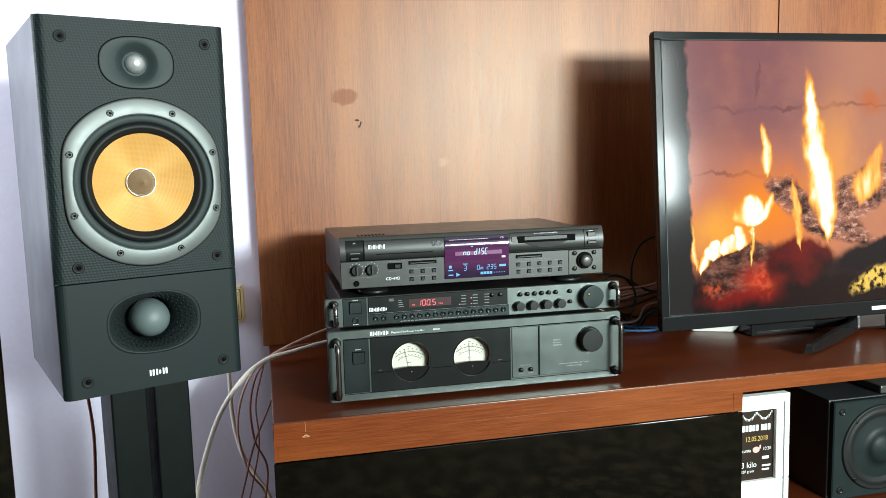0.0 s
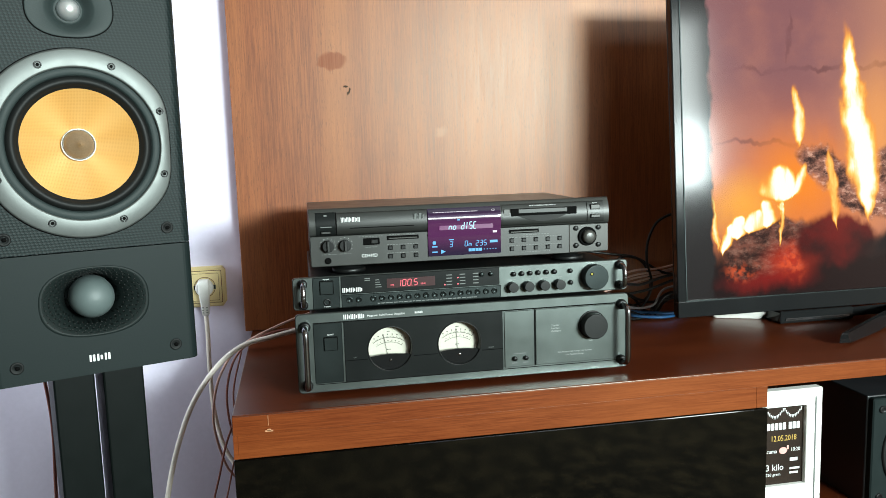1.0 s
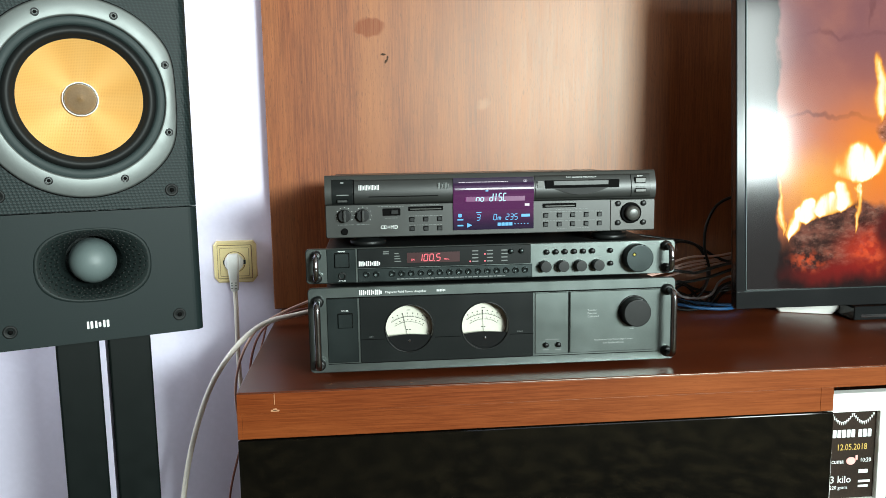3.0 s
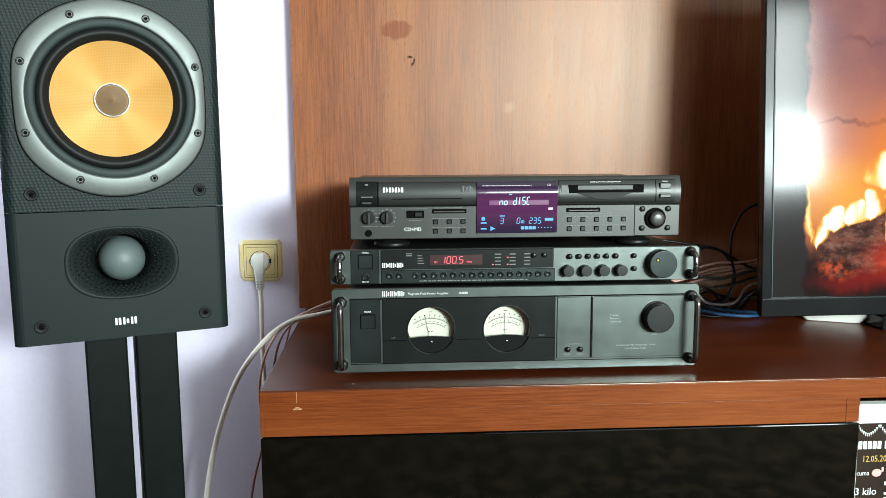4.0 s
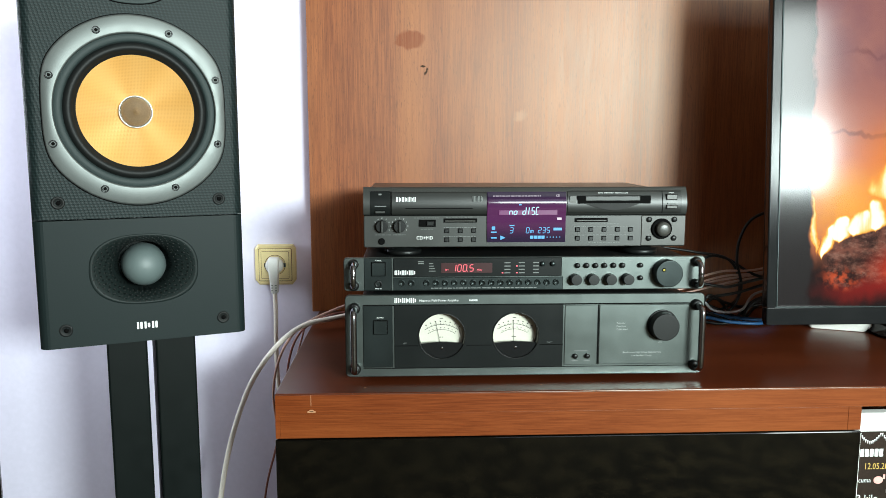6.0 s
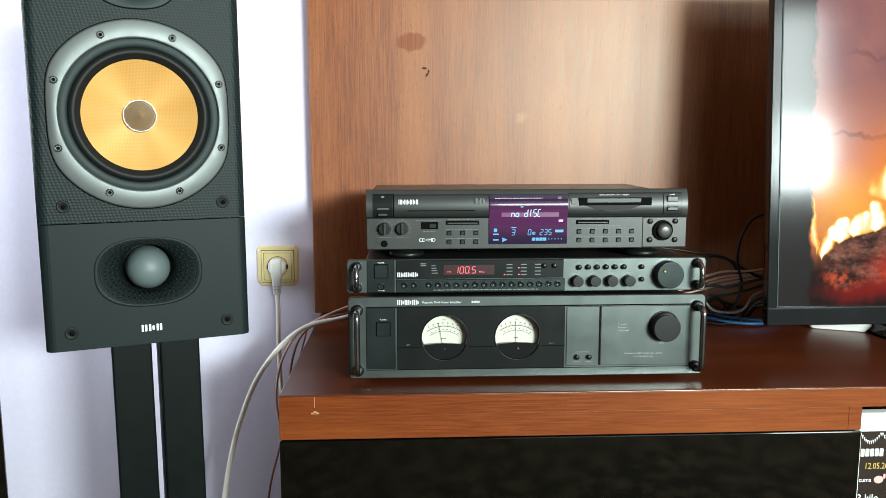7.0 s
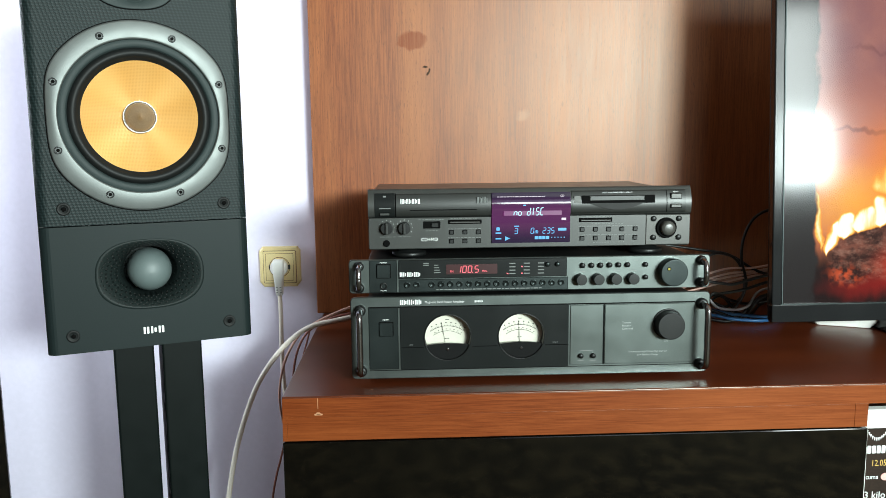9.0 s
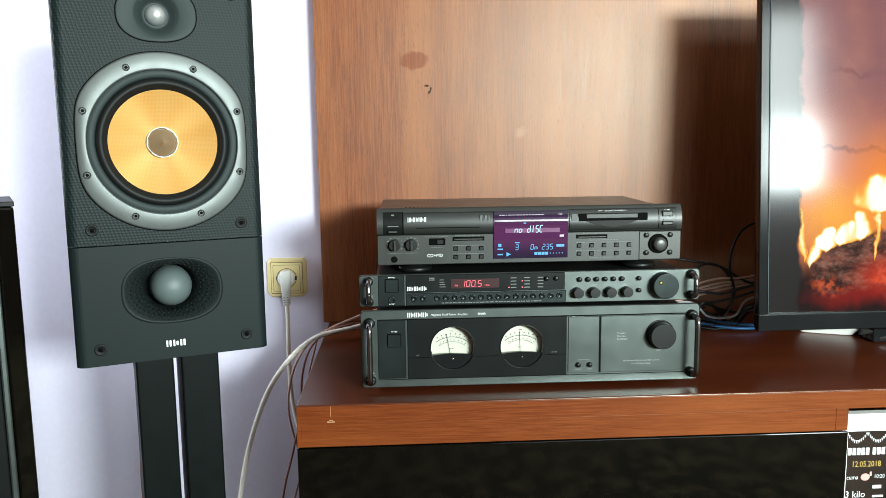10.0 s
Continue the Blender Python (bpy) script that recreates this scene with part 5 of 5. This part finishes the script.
part("rear_shell", made(bm_box, 0.0015, TVW - 0.0015, 0.0122, 0.02, 0.002, TVH - 0.002, 0.003), M_BLACK, tv)
part("rear_bulge", made(bm_box, 0.14, TVW - 0.14, 0.0202, 0.07, 0.03, 0.36, 0.012), M_BLACK, tv)
part("maker_mark", made(bm_plate, 0.462, 0.502, 0.0095, 0.017, -0.0026, -0.0018, 0.001, 0.0002), M_WHITEPRINT, tv)
for _s in (-1, 1):
    m = 0.462
    leg = part("foot", made(bm_loft, [[(m + _s * (x + q), y + 0.012 * q / 0.012 * 0.0, z) for q, z in ((-0.0095, z0), (0.0095, z0), (0.0065, z1), (-0.0065, z1))] for x, y, z0, z1 in ((0.0, 0.02, -0.022, -0.004), (0.03, 0.008, -0.028, -0.006), (0.13, -0.05, -0.0395, -0.016), (0.2, -0.088, -0.0425, -0.0245), (0.222, -0.1, -0.0435, -0.0268), (0.227, -0.103, -0.0425, -0.0295))], smooth=False), M_FOOTGLOSS, tv)
    part("foot", made(bm_loft, [[(m + _s * (x + q), y, z) for q, z in ((-0.0095, z0), (0.0095, z0), (0.0065, z1), (-0.0065, z1))] for x, y, z0, z1 in ((0.0, 0.021, -0.022, -0.005), (0.1, 0.06, -0.03, -0.014), (0.16, 0.09, -0.031, -0.02))], smooth=False), M_FOOTGLOSS, tv)
part("foot_hub", made(bm_box, 0.43, 0.5, 0.0, 0.035, -0.03, 0.003, 0.006), M_CHROME, tv)

stb = thing("set_top_box", (0.945, 1.455, BT), "small flat black gloss box under the television", "media box")
part("case", made(bm_box, 0, 0.15, 0, 0.1, 0.001, 0.024, 0.003), M_BEZEL, stb)
part("front_strip", made(bm_box, 0.01, 0.14, -0.0014, 0.002, 0.006, 0.011, 0.0004), M_CHROME, stb)
wb = thing("white_box", (0.911, 1.545, BT), "small white plastic box behind the television", "router", turn=-24)
part("case", made(bm_loft, [[(x, y, z) for x, y in rounded(-w, w, -d, d, 0.006)] for z, w, d in ((0.0, 0.04, 0.022), (0.001, 0.0425, 0.0245), (0.012, 0.0515, 0.03), (0.028, 0.0535, 0.0315), (0.031, 0.0525, 0.0305))], smooth=False), M_WHITEPLASTIC, wb)

# ---- niche under the top ----
frm = thing("picture_frame", (0.7585, 1.246, 0.25), "white picture frame with a dark birth announcement card", "picture frame")
frm.matrix_world = pose(0.7585, 1.246, 0.25, -0.6, 0, 0)
FW, FH, FB, FL = 0.1205, 0.2235, 0.0265, 0.071     # FL: height of the lower border
for _a in ((0, FW, 0, FL), (0, FW, FH - FB, FH), (0, FB, FL, FH - FB), (FW - FB, FW, FL, FH - FB)):
    part("moulding", made(bm_box, _a[0], _a[1], 0, 0.016, _a[2], _a[3], 0.0015), M_FRAMEWHITE, frm)
part("moulding_line", made(bm_box, FW - 0.0125, FW - 0.0105, -0.0012, 0.001, 0.012, FH - 0.014, 0.0004), M_GREYPRINT, frm)
crd = part("card", made(bm_box, FB - 0.0005, FW - FB + 0.0005, 0.008, 0.011, FL - 0.0005, FH - FB + 0.0005), M_CARD, frm, "dark printed card")
_cm, _top = FW / 2, FH - FB
_bm = bmesh.new()
for _i in range(5):
    bm_plate(_bm, _cm - 0.0285 + 0.0067 * _i, _cm - 0.0232 + 0.0067 * _i, _top - 0.0385, _top - 0.0275, 0.0076, 0.008, 0.001, 0.0001)
for _i in range(3):
    bm_plate(_bm, _cm + 0.0085 + 0.0067 * _i, _cm + 0.0138 + 0.0067 * _i, _top - 0.0385, _top - 0.0275, 0.0076, 0.008, 0.001, 0.0001)
tagged(part("name_bars", _bm, M_WHITEPRINT, crd), kind="stuff")
letters(crd, M_WHITEPRINT, "cuma", _cm - 0.029, 0.0076, _top - 0.0755, 0.0066, stretch=0.9)
letters(crd, M_WHITEPRINT, "10:20", _cm + 0.0125, 0.0076, _top - 0.0745, 0.0058, stretch=0.9)
letters(crd, M_WHITEPRINT, "3 kilo", _cm - 0.03, 0.0076, _top - 0.1035, 0.0102, stretch=0.95)
letters(crd, M_WHITEPRINT, "220 gram", _cm - 0.03, 0.0076, _top - 0.1125, 0.005, stretch=0.95)
letters(crd, M_GOLD, "12.05.2018", _cm, 0.0076, _top - 0.0565, 0.0088, "CENTER", 0.8)
_bm = bmesh.new()
for _z, _hh, _s in ((0.0905, 0.0052, 1), (0.104, 0.0032, 2), (0.111, 0.0032, 5)):
    dash_words(_bm, _cm + 0.0115, _cm + 0.0285, _top - _z, _hh, 0.0076, _s)
fine_print(crd, M_WHITEPRINT, _bm)
_bm = bmesh.new()
for _k in range(2):
    for _i in range(12):
        x = _cm - 0.031 + 0.031 * (_k + _i / 12)
        z = _top - 0.003 - 0.013 * math.sin(math.pi * (_i + 0.5) / 12)
        _bm.faces.new([_bm.verts.new(q) for q in ((x, 0.0077, z), (x + 0.0023, 0.0077, z), (x + 0.0012, 0.0077, z - 0.0055))])
tagged(part("bunting_print", _bm, M_WHITEPRINT, crd), kind="stuff")
_bm = bmesh.new()
bm_lathe(_bm, [(0.0056, 0.0078), (0.0052, 0.0074)], _cm - 0.0005, _top - 0.0725, 20, 1.25, True)
bm_bar(_bm, _cm + 0.006, _cm + 0.009, _top - 0.071, _top - 0.0645, 0.0075)
part("picture_print", _bm, M_PINK, crd)

sub = thing("small_loudspeaker", (0.9865, 1.27, 0.25), "small black box loudspeaker in the open niche", "loudspeaker")
part("cabinet", made(bm_box, 0, 0.205, 0.012, 0.25, 0, 0.188, 0.002), M_CABSIDE, sub)
part("baffle", made(bm_plate, 0.002, 0.203, 0.002, 0.186, 0, 0.0118, 0.004, 0.002), M_BAFFLE2, sub)
dr = part("driver_rim", made(bm_lathe, [(0.081, 0.001), (0.081, -0.003), (0.078, -0.0045), (0.074, -0.002), (0.071, -0.0042), (0.064, -0.0042), (0.058, -0.0012)], 0.101, 0.094, 56), M_RUBBER, sub)
part("cone", made(bm_lathe, [(0.057, -0.0014), (0.05, -0.0018), (0.04, -0.0036), (0.03, -0.0046), (0.028, -0.009), (0.018, -0.014), (0.0003, -0.0162)], 0.101, 0.094, 48), M_BAFFLE2, dr, "dark grey cone and dust cap")
for _x in (0.018, 0.184):
    for _z in (0.02, 0.168):
        part("screw", made(bm_lathe, [(0.0062, 0.0), (0.006, -0.002), (0.0038, -0.003), (0.0034, -0.001)], _x, _z, 18), M_SCREW, sub)
for _a in (45, 135, 225, 315):
    part("rim_screw", made(bm_lathe, [(0.003, -0.001), (0.003, -0.005), (0.0002, -0.0052)], 0.101 + 0.0765 * math.cos(radians(_a)), 0.094 + 0.0765 * math.sin(radians(_a)), 12), M_SCREW, dr)
gb = tagged(part("grey_case", made(bm_box, 1.1, 1.19, 1.285, 1.4, 0.4382, 0.4535, 0.003), M_CDTOP), "flat grey plastic case on the small loudspeaker", "box")

# ---- wall socket with plug ----
sok = thing("wall_socket", (-0.0825, WALL_Y, 0.607), "ivory square wall socket with a white plug in it", "socket")
_o = [(-0.0385, -0.029), (-0.031, -0.0385), (0.031, -0.0385), (0.0385, -0.029), (0.0385, 0.031), (0.033, 0.0385), (-0.033, 0.0385), (-0.0385, 0.031)]
part("plate", made(bm_loft, [[(x, 0, z) for x, z in _o], [(x, -0.008, z) for x, z in _o], [(x * 0.93, -0.0105, z * 0.93) for x, z in _o]], smooth=False), M_IVORY, sok, "ivory outer plate with cut corners")
part("groove", made(bm_plate, -0.0312, 0.0312, -0.0312, 0.0312, -0.0107, -0.009, 0.002, 0.0001), M_BENCH, sok)
part("insert", made(bm_plate, -0.0302, 0.0302, -0.0302, 0.0302, -0.0135, -0.009, 0.002, 0.0012), M_IVORY, sok)
part("insert_line", made(bm_loft, [[(x, -0.0137, z) for x, z in rounded(-0.0262, 0.0262, -0.0262, 0.0262, 0.002)], [(x, -0.0138, z) for x, z in rounded(-0.0256, 0.0256, -0.0256, 0.0256, 0.0017)]], False, False), M_BENCH, sok)
part("well", made(bm_lathe, [(0.0188, -0.0134), (0.0184, -0.0145), (0.0178, -0.0145), (0.0172, -0.0136)], 0, 0, 40), M_IVORY, sok)
part("well_ring", made(bm_lathe, [(0.0196, -0.0136), (0.0192, -0.0142), (0.0186, -0.0142), (0.0183, -0.0137)], 0, 0, 40, cap1=False), M_BENCH, sok)
for _x in (-0.0178, 0.0178):
    part("earth_clip", made(bm_plate, _x - 0.0022, _x + 0.0022, -0.004, 0.004, -0.0158, -0.013, 0.0008, 0.0003), M_STEEL, sok)
plug = thing("power_plug", (-0.0825, WALL_Y - 0.0146, 0.607), "white angled power plug with its cable", "plug")
part("body", made(bm_lathe, [(0.0164, 0.0), (0.0164, -0.01), (0.0155, -0.0125), (0.0125, -0.0135), (0.0003, -0.0138)], 0, 0, 36), M_WHITEPLASTIC, plug)
part("neck", made(bm_loft, [rounded_ring for rounded_ring in [[(x, y, z) for x, y in rounded(-w, w, -d, -0.003, 0.003)] for z, w, d in ((0.0165, 0.0085, 0.016), (0.0145, 0.0098, 0.0205), (0.008, 0.0102, 0.0235), (-0.006, 0.0098, 0.024), (-0.02, 0.0084, 0.022), (-0.034, 0.0074, 0.019), (-0.05, 0.0064, 0.017), (-0.0515, 0.0055, 0.016))]]), M_WHITEPLASTIC, plug)
for _i in range(3):
    for _x in (-0.0035, 0.0035):
        part("relief_slit", made(bm_box, _x - 0.0016, _x + 0.0016, -0.0198 + 0.001 * _i, -0.016, -0.0362 - 0.005 * _i, -0.0348 - 0.005 * _i), M_GREYPRINT, plug)
part("cable", made(bm_tube, [(0.0, -0.011, -0.045), (0.001, -0.012, -0.09), (0.0, -0.012, -0.16), (0.003, -0.013, -0.24), (0.018, -0.02, -0.31), (0.045, -0.03, -0.36), (0.07, -0.04, -0.42), (0.06, -0.05, -0.6)], 0.0042), M_CABLE_W, plug)


# ---- cables ----
def cable(pts, r, material, label, seg=10):
    return tagged(part("cable", made(bm_tube, pts, r, 8, seg), material), label, "cable", "loose cables")


cable([(0.2, 1.6, 0.56), (0.10, 1.575, 0.549), (0.045, 1.56, 0.541), (-0.007, 1.555, 0.53), (-0.05, 1.55, 0.499), (-0.09, 1.54, 0.446), (-0.118, 1.535, 0.38), (-0.14, 1.53, 0.3), (-0.155, 1.52, 0.2), (-0.16, 1.5, 0.1), (-0.12, 1.5, 0.005)], 0.0044, M_CABLE_W, "thick cream cable hanging over the bench end")
cable([(0.2, 1.6, 0.59), (0.11, 1.585, 0.573), (0.05, 1.57, 0.556), (0.0, 1.56, 0.535), (-0.03, 1.56, 0.51), (-0.055, 1.56, 0.46), (-0.065, 1.57, 0.39), (-0.05, 1.58, 0.31), (-0.02, 1.585, 0.25), (-0.03, 1.58, 0.12), (-0.06, 1.5, 0.004)], 0.0022, M_CABLE_P, "pink two-core speaker wire behind the equipment")
cable([(0.2, 1.61, 0.555), (0.11, 1.595, 0.547), (0.05, 1.58, 0.545), (0.005, 1.57, 0.531), (-0.025, 1.57, 0.5), (-0.04, 1.57, 0.44), (-0.035, 1.575, 0.37), (-0.015, 1.58, 0.31), (-0.03, 1.58, 0.22), (-0.07, 1.57, 0.13), (-0.1, 1.5, 0.004)], 0.002, M_CABLE_R, "thin dark red speaker wire hanging down")
cable([(-0.01, 1.58, 0.52), (-0.03, 1.585, 0.44), (-0.028, 1.585, 0.36), (-0.045, 1.58, 0.28), (-0.07, 1.57, 0.18), (-0.1, 1.55, 0.004)], 0.0016, M_CABLE_R, "thin dark red speaker wire hanging down")
cable([(-0.285, 1.56, 0.72), (-0.298, 1.5, 0.64), (-0.302, 1.48, 0.55), (-0.296, 1.48, 0.44), (-0.301, 1.48, 0.3), (-0.29, 1.48, 0.18), (-0.24, 1.5, 0.004)], 0.0027, M_CABLE_R, "thin dark red speaker wire hanging down")
cable([(0.0, 1.5, 0.47), (-0.035, 1.5, 0.39), (-0.052, 1.5, 0.33), (-0.07, 1.5, 0.256), (-0.085, 1.5, 0.12), (-0.1, 1.48, 0.004)], 0.0018, M_CABLE_R, "thin dark red speaker wire hanging down")
# behind the equipment
cable([(0.5, 1.59, 0.66), (0.6, 1.61, 0.655), (0.68, 1.6, 0.645), (0.73, 1.585, 0.635), (0.75, 1.58, 0.6), (0.745, 1.58, 0.56), (0.7, 1.6, 0.53)], 0.0024, M_BLACK, "black connecting cable behind the equipment")
cable([(0.86, 1.56, 0.735), (0.81, 1.58, 0.722), (0.77, 1.585, 0.705), (0.75, 1.585, 0.67), (0.745, 1.58, 0.63), (0.752, 1.575, 0.58), (0.72, 1.58, 0.535), (0.62, 1.6, 0.527)], 0.0026, M_BLACK, "black connecting cable behind the equipment")
_rnd = random.Random(11)


def clutter(z, spread, r, material, label):
    """One loose cable from behind the equipment towards the television."""
    j = lambda s: _rnd.uniform(-s, s)
    cable([(0.5, 1.6, z), (0.6 + j(0.02), 1.6 + j(0.02), z + j(spread)), (0.66 + j(0.015), 1.585 + j(0.02), max(0.526, z + j(spread))), (0.7 + j(0.015), 1.575 + j(0.02), max(0.526, z + j(spread))),
           (0.74 + j(0.015), 1.575 + j(0.02), max(0.526, z + j(spread))), (0.79 + j(0.02), 1.575 + j(0.02), max(0.526, z + 0.01 + j(spread))), (0.9, 1.58, z + 0.02)], r, material, label)


for _i, _z in enumerate((0.548, 0.556, 0.562, 0.571)):
    cable([(0.5, 1.61, _z), (0.6, 1.6, _z + 0.012), (0.66, 1.59 - 0.004 * _i, _z + 0.026 + 0.002 * (_i % 2)), (0.72, 1.58, _z + 0.043), (0.78, 1.578, _z + 0.055 - 0.003 * _i), (0.9, 1.59, _z + 0.07)], 0.0018, M_CABLE_P, "pink two-core speaker wire behind the equipment")
for _z in (0.535, 0.54, 0.545, 0.555, 0.56, 0.57, 0.58, 0.615):
    clutter(_z, 0.026, 0.0026, M_BLACK, "black connecting cable behind the equipment")
for _z in (0.56,):
    clutter(_z, 0.02, 0.0022, M_PAPER, "pale grey signal cable behind the equipment")
cable([(0.62, 1.62, 0.53), (0.69, 1.575, 0.533), (0.73, 1.56, 0.528), (0.78, 1.555, 0.526), (0.84, 1.6, 0.525)], 0.003, M_CABLE_B, "blue network cable lying on the bench")
cable([(0.66, 1.62, 0.55), (0.7, 1.58, 0.539), (0.74, 1.565, 0.534), (0.8, 1.56, 0.531), (0.86, 1.62, 0.525)], 0.003, M_CABLE_B, "blue network cable lying on the bench")
